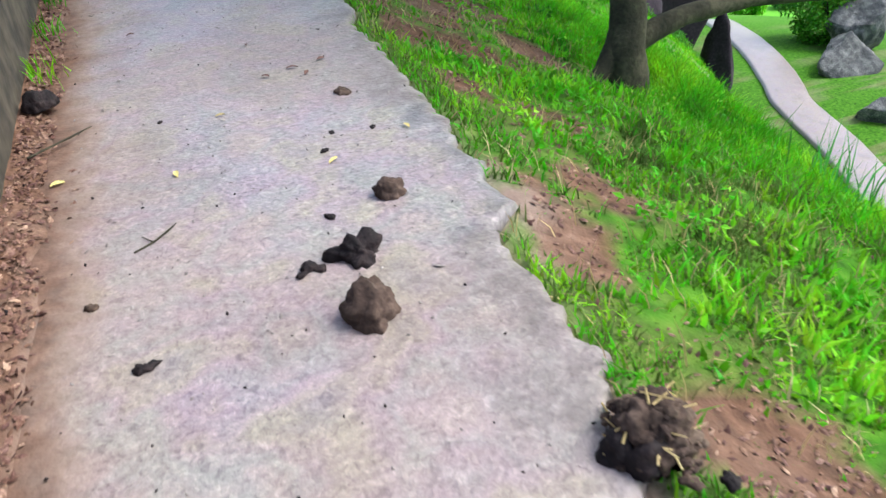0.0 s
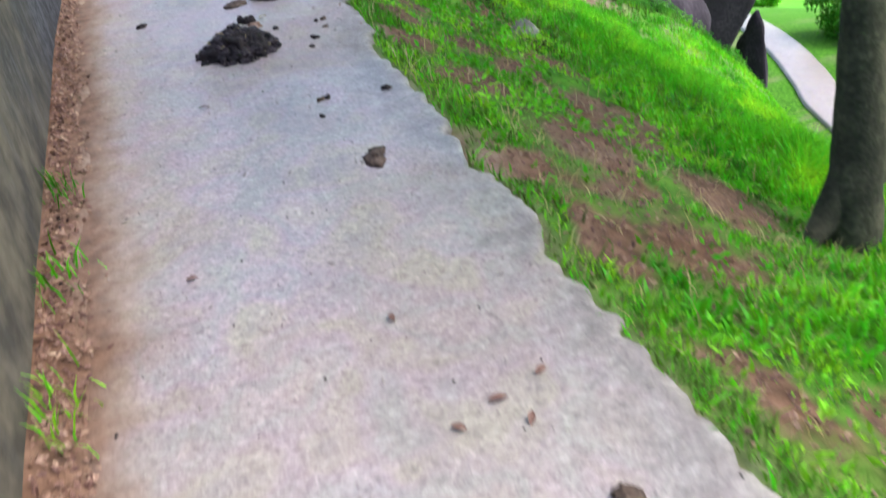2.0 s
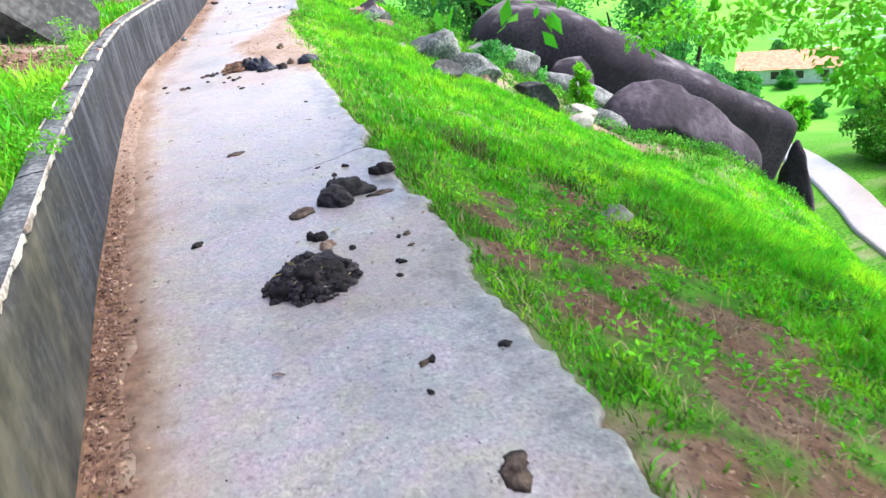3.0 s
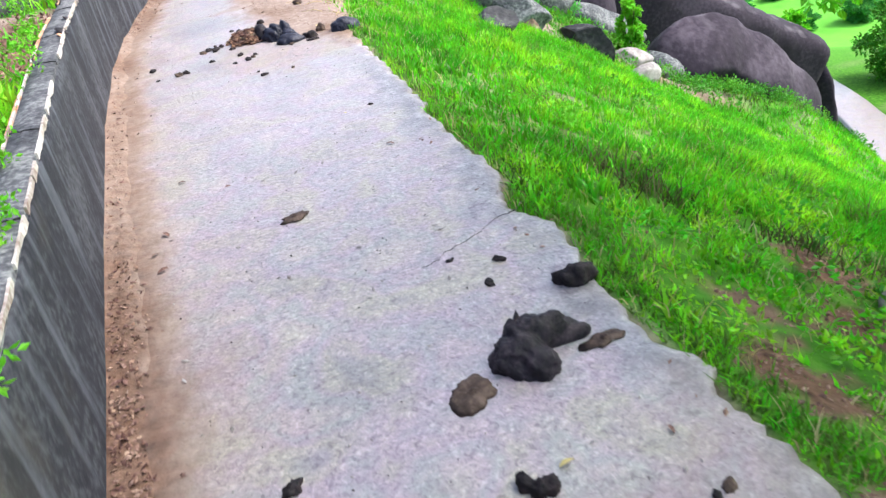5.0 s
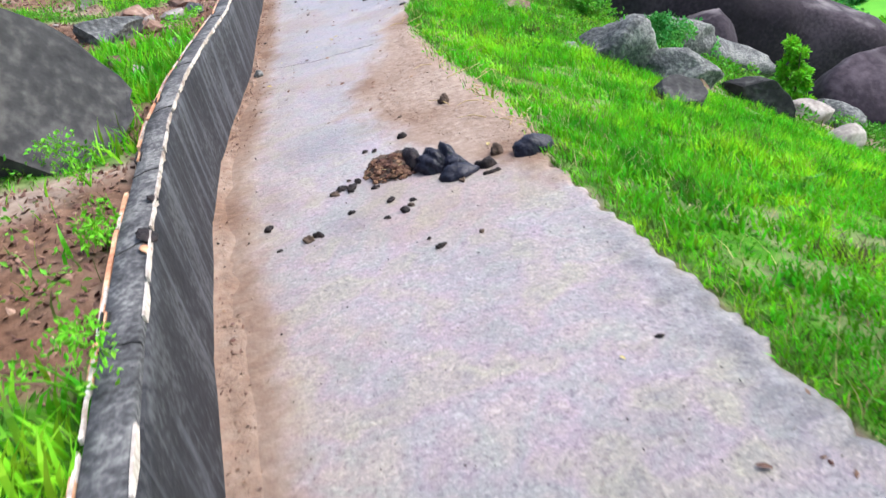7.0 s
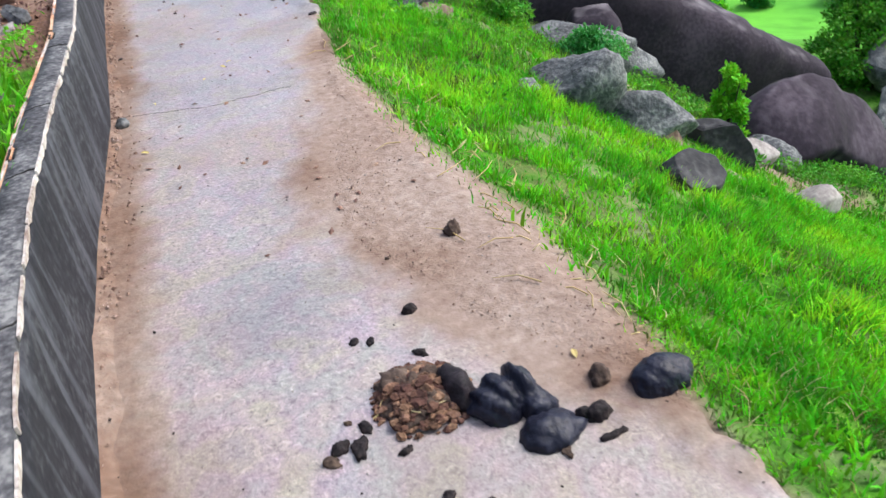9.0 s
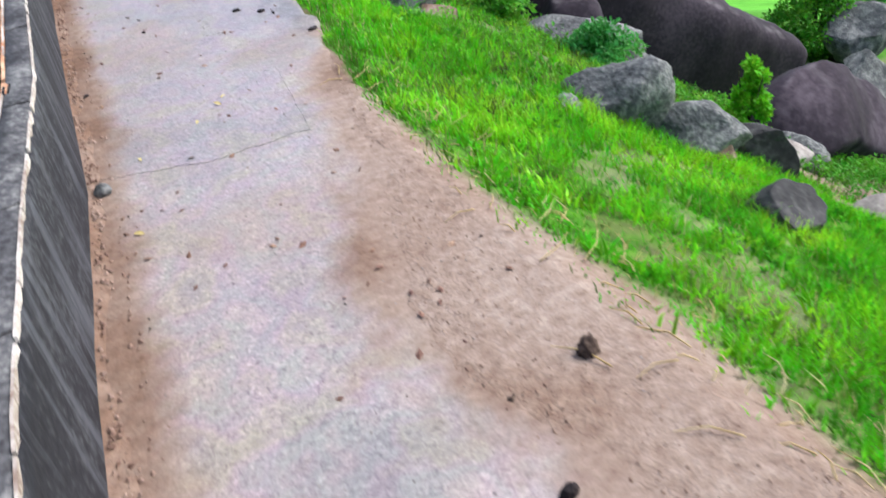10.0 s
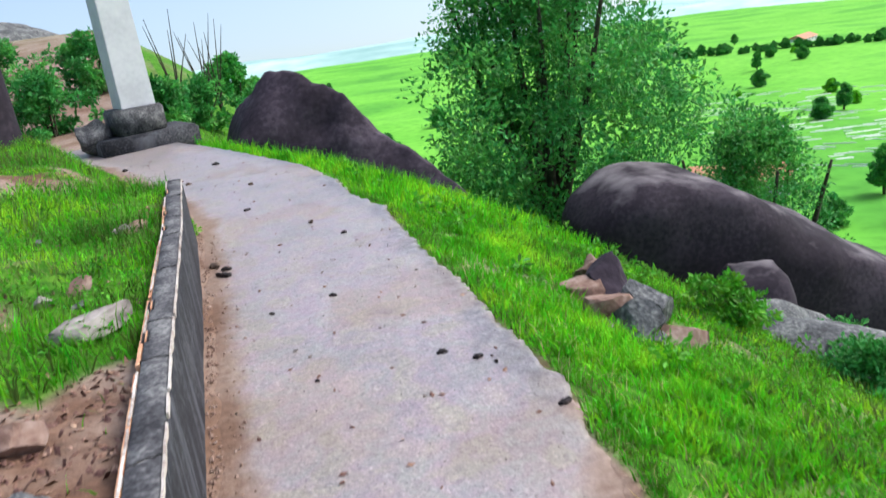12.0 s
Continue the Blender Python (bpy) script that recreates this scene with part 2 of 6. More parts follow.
RED_ROCK = material("earth_stained_rock", ((0.11, 0.06, 0.045), (0.21, 0.135, 0.105), (0.32, 0.24, 0.20)), 3.0, 0.9, 0.7, 8.0)
PALE_ROCK = material("pale_stone", ((0.12, 0.105, 0.095), (0.23, 0.205, 0.19), (0.36, 0.335, 0.31)), 3.0, 0.88, 0.6, 9.0)
DUNG = material("dark_dung", ((0.007, 0.006, 0.006), (0.014, 0.010, 0.011), (0.034, 0.024, 0.023)), 22.0, 0.7, 1.0, 5.0, spec=0.2)
DRY_DUNG = material("dry_dung", ((0.03, 0.02, 0.015), (0.07, 0.047, 0.034), (0.135, 0.097, 0.072)), 16.0, 0.9, 1.0, 5.0, island=0.25)
BARK = material("bark", ((0.02, 0.02, 0.013), (0.045, 0.042, 0.026), (0.095, 0.085, 0.055)), 5.0, 0.95, 1.0, 7.0, bump_distance=0.02)
GRASS = material("grass_blades", ((0.022, 0.19, 0.007), (0.10, 0.47, 0.012), (0.36, 0.70, 0.025)), 1.4, 0.6, 0, 6.0, island=0.45, translucent=0.5, spec=0.2)
LUSH = material("lush_grass_blades", ((0.035, 0.22, 0.008), (0.10, 0.44, 0.012), (0.32, 0.66, 0.03)), 1.6, 0.5, 0, 5.0, island=0.45, translucent=0.45, spec=0.3)
OLIVE_GRASS = material("olive_grass_blades", ((0.04, 0.085, 0.015), (0.085, 0.16, 0.03), (0.20, 0.26, 0.08)), 1.5, 0.7, 0, 5.0, island=0.45, translucent=0.35, spec=0.15)
WITHERED = material("withered_grass", ((0.03, 0.032, 0.012), (0.075, 0.07, 0.026), (0.17, 0.15, 0.07)), 3.0, 0.8, 0, 5.0, island=0.45, translucent=0.3)
DRY_GRASS = material("dry_grass", ((0.34, 0.25, 0.10), (0.48, 0.38, 0.18), (0.55, 0.48, 0.28)), 2.0, 0.8, 0, 5.0, island=0.3, translucent=0.3)
LEAF = material("leaves", ((0.022, 0.17, 0.035), (0.052, 0.29, 0.052), (0.13, 0.44, 0.075)), 0.6, 0.5, 0, 4.0, island=0.35, translucent=0.4, spec=0.3)
BUSH = material("shrub_leaves", ((0.09, 0.38, 0.012), (0.15, 0.50, 0.02), (0.24, 0.60, 0.04)), 0.6, 0.55, 0, 4.0, island=0.35, translucent=0.4)
WEED = material("weed_leaves", ((0.03, 0.16, 0.010), (0.065, 0.28, 0.016), (0.15, 0.42, 0.03)), 1.2, 0.55, 0, 4.0, island=0.4, translucent=0.35)
WHITE_PAINT = material("white_painted_concrete", ((0.50, 0.50, 0.53), (0.58, 0.58, 0.61), (0.64, 0.64, 0.66)), 1.5, 0.7, 0.2, 9.0)
ROOF_TILE = material("clay_roof", ((0.40, 0.16, 0.10), (0.52, 0.24, 0.15), (0.62, 0.33, 0.22)), 2.0, 0.85, 0.3)
YELLOW_LEAF = material("yellow_leaf", ((0.48, 0.38, 0.10), (0.60, 0.50, 0.17), (0.68, 0.62, 0.33)), 20.0, 0.6, 0, object_random=0.2, translucent=0.2)
BROWN_LEAF = material("brown_leaf", ((0.075, 0.036, 0.026), (0.15, 0.078, 0.055), (0.32, 0.21, 0.15)), 20.0, 0.7, 0, island=0.4)


def ground_material():
    """Grassy turf and red-brown earth, told apart by the turf's own cover layer; broad patches far off."""
    m = bpy.data.materials.new("turf_and_earth")
    m.use_nodes = True
    t, k = m.node_tree.nodes, m.node_tree.links
    b = t["Principled BSDF"]
    b.inputs["Roughness"].default_value = 0.95
    b.inputs["Specular IOR Level"].default_value = 0.1
    co = t.new("ShaderNodeTexCoord")

    def noise_tex(scale, detail=5):
        n = t.new("ShaderNodeTexNoise")
        n.inputs["Scale"].default_value, n.inputs["Detail"].default_value = scale, detail
        k.new(co.outputs["Object"], n.inputs["Vector"])
        return n.outputs["Fac"]

    def ramp(src, *stops):
        r = t.new("ShaderNodeValToRGB")
        e = r.color_ramp.elements
        e[0].position, e[0].color = stops[0][0], (*stops[0][1], 1)
        e[1].position, e[1].color = stops[-1][0], (*stops[-1][1], 1)
        for p, c in stops[1:-1]:
            e.new(p).color = (*c, 1)
        k.new(src, r.inputs[0])
        return r.outputs[0]

    def mixed(fac, a, c):
        n = t.new("ShaderNodeMix")
        n.data_type = "RGBA"
        k.new(fac, n.inputs[0])
        k.new(a, n.inputs[6])
        k.new(c, n.inputs[7])
        return n.outputs[2]

    earth = ramp(noise_tex(22, 10), (0.22, (0.155, 0.112, 0.09)), (0.36, (0.216, 0.165, 0.137)), (0.56, (0.26, 0.21, 0.178)), (0.76, (0.33, 0.275, 0.238)))
    stain = t.new("ShaderNodeMix")
    stain.data_type, stain.blend_type = "RGBA", "MULTIPLY"
    stain.inputs[0].default_value = 1.0
    k.new(earth, stain.inputs[6])
    k.new(ramp(noise_tex(1.1, 8), (0.34, (0.60, 0.47, 0.39)), (0.44, (0.82, 0.71, 0.64)), (0.52, (0.97, 0.90, 0.86)), (0.64, (1.08, 1.05, 1.03))), stain.inputs[7])
    earth = stain.outputs[2]
    rich = t.new("ShaderNodeAttribute")
    rich.attribute_name = "humus"
    humus = ramp(noise_tex(17, 10), (0.28, (0.04, 0.02, 0.013)), (0.45, (0.098, 0.05, 0.031)), (0.6, (0.145, 0.078, 0.05)), (0.76, (0.22, 0.13, 0.088)))
    earth = mixed(rich.outputs["Fac"], earth, humus)
    turf = ramp(noise_tex(9, 8), (0.3, (0.022, 0.075, 0.008)), (0.5, (0.045, 0.16, 0.010)), (0.7, (0.09, 0.22, 0.02)))
    fields = ramp(noise_tex(0.012, 4), (0.35, (0.075, 0.29, 0.035)), (0.46, (0.12, 0.39, 0.04)), (0.56, (0.15, 0.44, 0.05)), (0.66, (0.085, 0.32, 0.035)))
    pasture = ramp(noise_tex(0.35, 9), (0.3, (0.74, 0.78, 0.72)), (0.5, (1.0, 1.0, 1.0)), (0.7, (1.15, 1.1, 1.05)))
    mul = t.new("ShaderNodeMix")
    mul.data_type, mul.blend_type = "RGBA", "MULTIPLY"
    mul.inputs[0].default_value = 1.0
    k.new(fields, mul.inputs[6])
    k.new(pasture, mul.inputs[7])
    fields = mul.outputs[2]
    cover, far = t.new("ShaderNodeAttribute"), t.new("ShaderNodeAttribute")
    cover.attribute_name, far.attribute_name = "earth", "valley"
    k.new(mixed(far.outputs["Fac"], mixed(cover.outputs["Fac"], turf, earth), fields), b.inputs["Base Color"])
    bn = t.new("ShaderNodeBump")
    bn.inputs["Strength"].default_value, bn.inputs["Distance"].default_value = 0.5, 0.015
    k.new(noise_tex(80, 6), bn.inputs["Height"])
    clods = t.new("ShaderNodeBump")
    clods.inputs["Strength"].default_value, clods.inputs["Distance"].default_value = 0.5, 0.025
    k.new(noise_tex(13, 7), clods.inputs["Height"])
    k.new(bn.outputs[0], clods.inputs["Normal"])
    k.new(clods.outputs[0], b.inputs["Normal"])
    return m


GROUND = ground_material()


# ---- plan ----
def value_noise(x, y, seed=0):
    """Smooth lattice noise in 0..1 for arrays."""
    xi, yi = np.floor(x).astype(np.int64), np.floor(y).astype(np.int64)
    fx, fy = x - xi, y - yi
    fx, fy = fx * fx * (3 - 2 * fx), fy * fy * (3 - 2 * fy)

    def h(a, b):
        n = (a * 374761393 + b * 668265263 + seed * 974634777) & 0xFFFFFFFF
        n = ((n ^ (n >> 13)) * 1274126177) & 0xFFFFFFFF
        return ((n ^ (n >> 16)) & 0xFFFF) / 65535.0
    return (h(xi, yi) * (1 - fx) + h(xi + 1, yi) * fx) * (1 - fy) + (h(xi, yi + 1) * (1 - fx) + h(xi + 1, yi + 1) * fx) * fy


def fbm(x, y, seed=0, octaves=4):
    total, amp, norm = 0.0, 1.0, 0.0
    for o in range(octaves):
        total = total + amp * value_noise(x * 2 ** o + 17.3 * o, y * 2 ** o - 9.1 * o, seed + o)
        norm += amp
        amp *= 0.5
    return total / norm


def smooth(a, b, v):
    s = np.clip((v - a) / (b - a), 0, 1)
    return s * s * (3 - 2 * s)


WALL_Y = [-6, 3, 5, 7, 9, 10.2, 11.5, 12.4, 13.2, 14.4, 15.9, 18, 20.4, 21.5, 23, 25, 27, 29]
WALL_X = [-1.0, -1.03, -1.09, -1.14, -1.14, -1.13, -1.07, -0.97, -0.83, -0.59, -0.39, -0.09, 0.2, 0.12, -0.1, -0.5, -1.3, -2.6]
EDGE_Y = [-6, 1.4, 1.7, 2.25, 2.35, 2.6, 3.3, 4.12, 4.3, 4.5, 4.68, 4.8, 5.3, 6.08, 6.16, 6.5, 7.35, 7.55, 7.72, 7.94, 8.02, 8.2, 9.14, 9.25, 10, 10.9, 13.7, 14.3, 14.9, 15.3, 15.7, 16.6, 17.3, 18.2, 18.7, 19.5, 20.2, 21, 22.3, 24.4, 26, 28]
EDGE_X = [0.12, 0.14, 0.19, 0.2, 0.31, 0.28, 0.31, 0.28, 0.35, 0.34, 0.28, 0.33, 0.34, 0.33, 0.39, 0.4, 0.38, 0.43, 0.46, 0.365, 0.38, 0.47, 0.46, 0.495, 0.54, 0.56, 0.7, 0.8, 0.98, 1.05, 1.22, 1.33, 1.44, 1.54, 1.62, 1.77, 1.68, 1.79, 1.75, 1.3, 0.9, 0.3]
DIRT_Y = [10.6, 11.2, 12.0, 12.6, 12.95, 13.3, 13.75, 14.3, 15.0, 15.6]
DIRT_X = [0.75, 0.42, 0.12, 0.08, 0.18, 0.34, 0.56, 0.68, 0.95, 1.3]
WALL_END, WALL_H, WALL_T = 19.6, 0.6, 0.12


def wall_x(y):
    return np.interp(y, WALL_Y, WALL_X)


def edge_x(y):
    return np.interp(y, EDGE_Y, EDGE_X)


def dirt_x(y):
    """Where washed-down earth begins to cover the slab."""
    return np.where((y > 10.6) & (y < 15.6), np.interp(y, DIRT_Y, DIRT_X), edge_x(y) + 0.3)


def strip_x(y):
    """Where the earth strip along the wall ends."""
    return wall_x(y) + np.interp(y, [-6, 2, 8, 11, 13, 16, 20, 30], [0.17, 0.18, 0.18, 0.14, 0.11, 0.11, 0.1, 0.1])


def height(x, y):
    """The ground's height for arrays x, y."""
    x, y = np.asarray(x, float), np.asarray(y, float)
    yc = np.clip(y, -6, 29)
    u, d = x - wall_x(yc), x - edge_x(yc)
    rough = fbm(x * 1.3, y * 1.3, 3) - 0.5
    fine = fbm(x * 7, y * 7, 8) - 0.5
    # hillside above the wall
    w = -u - 0.1
    bank = 0.5 + 0.16 * np.clip(w, 0, None) + 0.02 * np.clip(w, 0, 6) ** 2 - (0.16 + 0.24) * np.clip(w - 8, 0, None)
    late = smooth(WALL_END + 0.1, WALL_END + 1.4, y)
    bank = bank - late * 0.5 * (1 - smooth(0.0, 0.9, w))
    left = bank + 0.22 * rough * smooth(0.1, 1.5, w) + 0.05 * fine
    # slope below the path
    dd = np.clip(d, 0, None)
    crest = np.clip(2.05 + 0.43 * (y - 2.6) + 0.5 * np.clip(y - 9.5, 0, None), 1.85, 9.0)
    e = np.clip(dd, 0, 5.5)
    right = -0.022 - (0.42 * e + 0.032 * e * e) - 0.61 * np.clip(dd - 5.5, 0, None) - 0.4 * np.clip(dd - crest, 0, None)
    right = right + (0.22 * rough + 0.06 * fine) * smooth(0.05, 1.2, dd)
    right = right + 0.55 * np.exp(-((x - 8.3) / 1.7) ** 2 - ((y - 14.3) / 1.1) ** 2)
    bench = -11.9 + 0.0 * x
    r = np.hypot(x - 15, y - 15)
    valley = -12.3 - 13 * smooth(16, 75, r) - 0.046 * np.clip(r - 12, 0, None) + 14 * (fbm(x / 220, y / 220, 21, 3) - 0.5) * smooth(40, 260, r)
    right = np.maximum(right, np.where(dd > 9, np.minimum(valley, bench + 0.0), right))
    # under the slab and the earth strip
    middle = -0.05 + 0 * x
    strip = 0.012 + 0.10 * np.clip(0.12 - u, 0, 0.12) + 0.004 * fine
    middle = middle + (strip - middle) * (1 - smooth(-0.04, 0.05, x - strip_x(yc) + 0.04 - 0.12 * (fbm(x * 5, y * 5, 31) - 0.5)))
    cover = smooth(-0.4, 0.12, x - dirt_x(yc) - 0.16 * (fbm(x * 4, y * 4, 41) - 0.5)) * smooth(10.5, 11, y) * (1 - smooth(15, 15.8, y))
    middle = middle + (0.004 + 0.006 * fine - middle) * cover
    lift = cover * 0.03 * (1 - smooth(0, 0.6, dd))
    z = np.where(u < -0.1, left, np.where(u < 0, np.maximum(0.02, left + (0.02 - left) * (u + 0.1) / 0.1), np.where(d > 0, right + lift, middle)))
    knoll = 2.2 * smooth(28.5, 44, y) * (1 - smooth(1.0, 9.0, x))
    away = smooth(48, 120, y) * (1 - smooth(3, 12, d))
    return (z + knoll) * (1 - away) + valley * away


# worn bare spots in the grass: x, y and the two half-lengths
BARE = [(1.04, 6.5, 0.26, 0.36), (1.08, 6.14, 0.2, 0.2), (1.51, 6.49, 0.24, 0.22), (0.7, 5.72, 0.2, 0.3), (1.4, 5.75, 0.34, 0.3), (1.33, 5.38, 0.3, 0.3), (0.95, 5.1, 0.26, 0.34), (0.5, 4.66, 0.2, 0.3),
        (0.8, 4.62, 0.3, 0.28), (1.5, 4.75, 0.34, 0.3), (0.86, 4.25, 0.3, 0.26), (0.56, 4.2, 0.16, 0.24), (0.57, 6.2, 0.13, 0.2), (1.56, 7.61, 0.24, 0.22), (1.31, 7.14, 0.28, 0.26),
        (0.91, 7.24, 0.14, 0.18), (0.72, 6.75, 0.16, 0.24), (0.36, 2.3, 0.18, 0.42), (0.72, 2.6, 0.22, 0.24), (0.55, 3.4, 0.16, 0.24), (0.95, 3.3, 0.18, 0.2), (0.45, 1.5, 0.22, 0.34)]


def bare_near(x, y):
    """1 at the worn spots, fading out over twice their size."""
    v = 0.0 * x
    for cx, cy, rx, ry in BARE:
        v = np.maximum(v, 1 - smooth(0.8, 2.1, np.hypot((x - cx) / rx, (y - cy) / ry)))
    return v


def earth_cover(x, y):
    """1 where bare earth shows, 0 where turf covers it."""
    yc = np.clip(y, -6, 29)
    u, d = x - wall_x(yc), x - edge_x(yc)
    n = fbm(x * 0.9, y * 0.9, 51)
    m = fbm(x * 4, y * 4, 57)
    bare = smooth(0.55, 0.63, n + 0.25 * (m - 0.5) + 0.35 * (m - 0.5) + 0.03 * (1 - smooth(5, 7.5, y)) * (1 - smooth(1.5, 2.6, d)) - 0.04 * smooth(7, 8, y))
    patch = 0.0 * x
    for cx, cy, rx, ry in BARE:
        patch = np.maximum(patch, 1 - smooth(0.62, 1.02, np.hypot((x - cx) / rx, (y - cy) / ry) + 1.5 * (m - 0.5) + 0.9 * (fbm(x * 11, y * 11, 59, 2) - 0.5)))
    verge = smooth(10.5, 11.2, y) * (1 - smooth(14.5, 16, y)) * (1 - smooth(-0.08, 0.08, x - np.interp(y, [10.5, 11.3, 12.3, 12.9, 13.6, 14.7, 16], [0.55, 0.72, 0.9, 0.87, 0.86, 0.93, 1.25]) - 0.2 * (m - 0.5)))
    lip = 1 - smooth(-0.03, 0.05, d + 0.14 * (m - 0.5))
    right = np.maximum.reduce([bare * smooth(0.1, 0.4, d) * smooth(7, 9, y) * 0.4, patch, verge, lip * 0.8])
    stony = 0.9 * (1 - smooth(0.6, 1.0, np.hypot((x - 5.0) / 2.6, (y - 14.9) / 1.7))) * smooth(0.36, 0.5, fbm(x * 2.5, y * 2.5, 143))
    right = np.maximum(right, stony)
    thin = (1 - smooth(5.0, 6.5, y)) * (1 - smooth(0.5, 1.3, d)) * smooth(0.42, 0.56, m)
    right = np.maximum(right, 0.35 * thin)
    left = smooth(0.5, 0.6, fbm(x * 1.1 + 3, y * 1.1, 63) + 0.2 * (m - 0.5) + 0.07 * smooth(11, 12.5, y) * (1 - smooth(16.5, 18, y)) - 0.03 - 0.15 * (1 - smooth(8.2, 9.8, y)) + 0.05 * smooth(9, 10, y) * (1 - smooth(12, 13, y)) - 0.05 * smooth(18, 19, y))
    return np.where(u < 0, left, np.where(d < 0, 1.0, right))


# ---- helpers for meshes ----
def mesh_object(name, verts, faces, mat, smooth_shade=True):
    me = bpy.data.meshes.new(name)
    me.from_pydata([tuple(v) for v in verts], [], faces)
    me.materials.append(mat)
    if smooth_shade:
        me.polygons.foreach_set("use_smooth", [True] * len(me.polygons))
    me.update()
    return new(name, me)


def part(name, bm, mat, parent=None, label="", shade=True):
    me = bpy.data.meshes.new(name)
    bm.to_mesh(me)
    bm.free()
    me.materials.append(mat)
    if shade:
        me.polygons.foreach_set("use_smooth", [True] * len(me.polygons))
    ob = new(name, me)
    ob.parent = parent
    return tagged(ob, label)


def grid_faces(nx, ny):
    i = np.arange(ny - 1)[:, None] * nx + np.arange(nx - 1)[None, :]
    return np.stack([i, i + 1, i + nx + 1, i + nx], -1).reshape(-1, 4)


def fast_mesh(name, verts, faces, mat, shade=False):
    """A mesh from arrays: verts (n, 3), faces (m, k)."""
    me = bpy.data.meshes.new(name)
    n, m, k = len(verts), len(faces), faces.shape[1]
    me.vertices.add(n)
    me.vertices.foreach_set("co", np.ascontiguousarray(verts, np.float32).ravel())
    me.loops.add(m * k)
    me.loops.foreach_set("vertex_index", np.ascontiguousarray(faces, np.int32).ravel())
    me.polygons.add(m)
    me.polygons.foreach_set("loop_start", np.arange(0, m * k, k, dtype=np.int32))
    me.polygons.foreach_set("use_smooth", np.full(m, shade))
    me.materials.append(mat)
    me.update(calc_edges=True)
    me.validate()
    return new(name, me)


def ground_at(x, y):
    return float(height(np.array([x]), np.array([y]))[0])


# ---- ground, path, wall ----
def spread(fine_from, fine_to, step, far, growth):
    a = list(np.arange(fine_from, fine_to + 1e-6, step))
    lo, hi, s = fine_from, fine_to, step
    while hi < far or lo > -far:
        s *= growth
        lo, hi = lo - s, hi + s
        a = [lo] + a + [hi]
    return np.array(a)


def build_ground():
    us = np.concatenate([spread(-1.6, 3.6, 0.05, 4200, 1.07), [-0.02, -0.11]])
    us = np.unique(us)
    ys = spread(-1.0, 22.0, 0.075, 4200, 1.07)
    uu, yy = np.meshgrid(us, ys)
    xx = uu + wall_x(np.clip(yy, -6, 29))
    zz = height(xx, yy)
    ob = fast_mesh("ground", np.stack([xx, yy, zz], -1).reshape(-1, 3), grid_faces(len(us), len(ys)), GROUND, True)
    e = ob.data.attributes.new("earth", "FLOAT", "POINT")
    e.data.foreach_set("value", earth_cover(xx, yy).astype(np.float32).ravel())
    u, d = xx - wall_x(np.clip(yy, -6, 29)), xx - edge_x(np.clip(yy, -6, 29))
    blend = 0.5 * (fbm(xx * 5, yy * 5, 151) - 0.5)
    slope = smooth(0.02, 0.15, d) * (1 - smooth(8.5, 10, yy))
    foot = (1 - smooth(0.08, 0.2, u + 0.35 * blend)) * (u > -0.05) * (1 - 0.6 * smooth(7, 9.5, yy))
    behind = 0.85 * (u < -0.08) * smooth(0.4, 0.6, fbm(xx * 1.6, yy * 1.6, 153))
    hm = ob.data.attributes.new("humus", "FLOAT", "POINT")
    hm.data.foreach_set("value", np.clip(np.maximum.reduce([slope * (0.85 + blend), foot * (0.9 + blend), behind]), 0, 1).astype(np.float32).ravel())
    v = ob.data.attributes.new("valley", "FLOAT", "POINT")
    v.data.foreach_set("value", smooth(25, 60, np.hypot(xx - 5, yy - 12)).astype(np.float32).ravel())
    return tagged(ob, "grassy hillside with bare red-brown earth falling to a green valley", "ground", kind="structure")


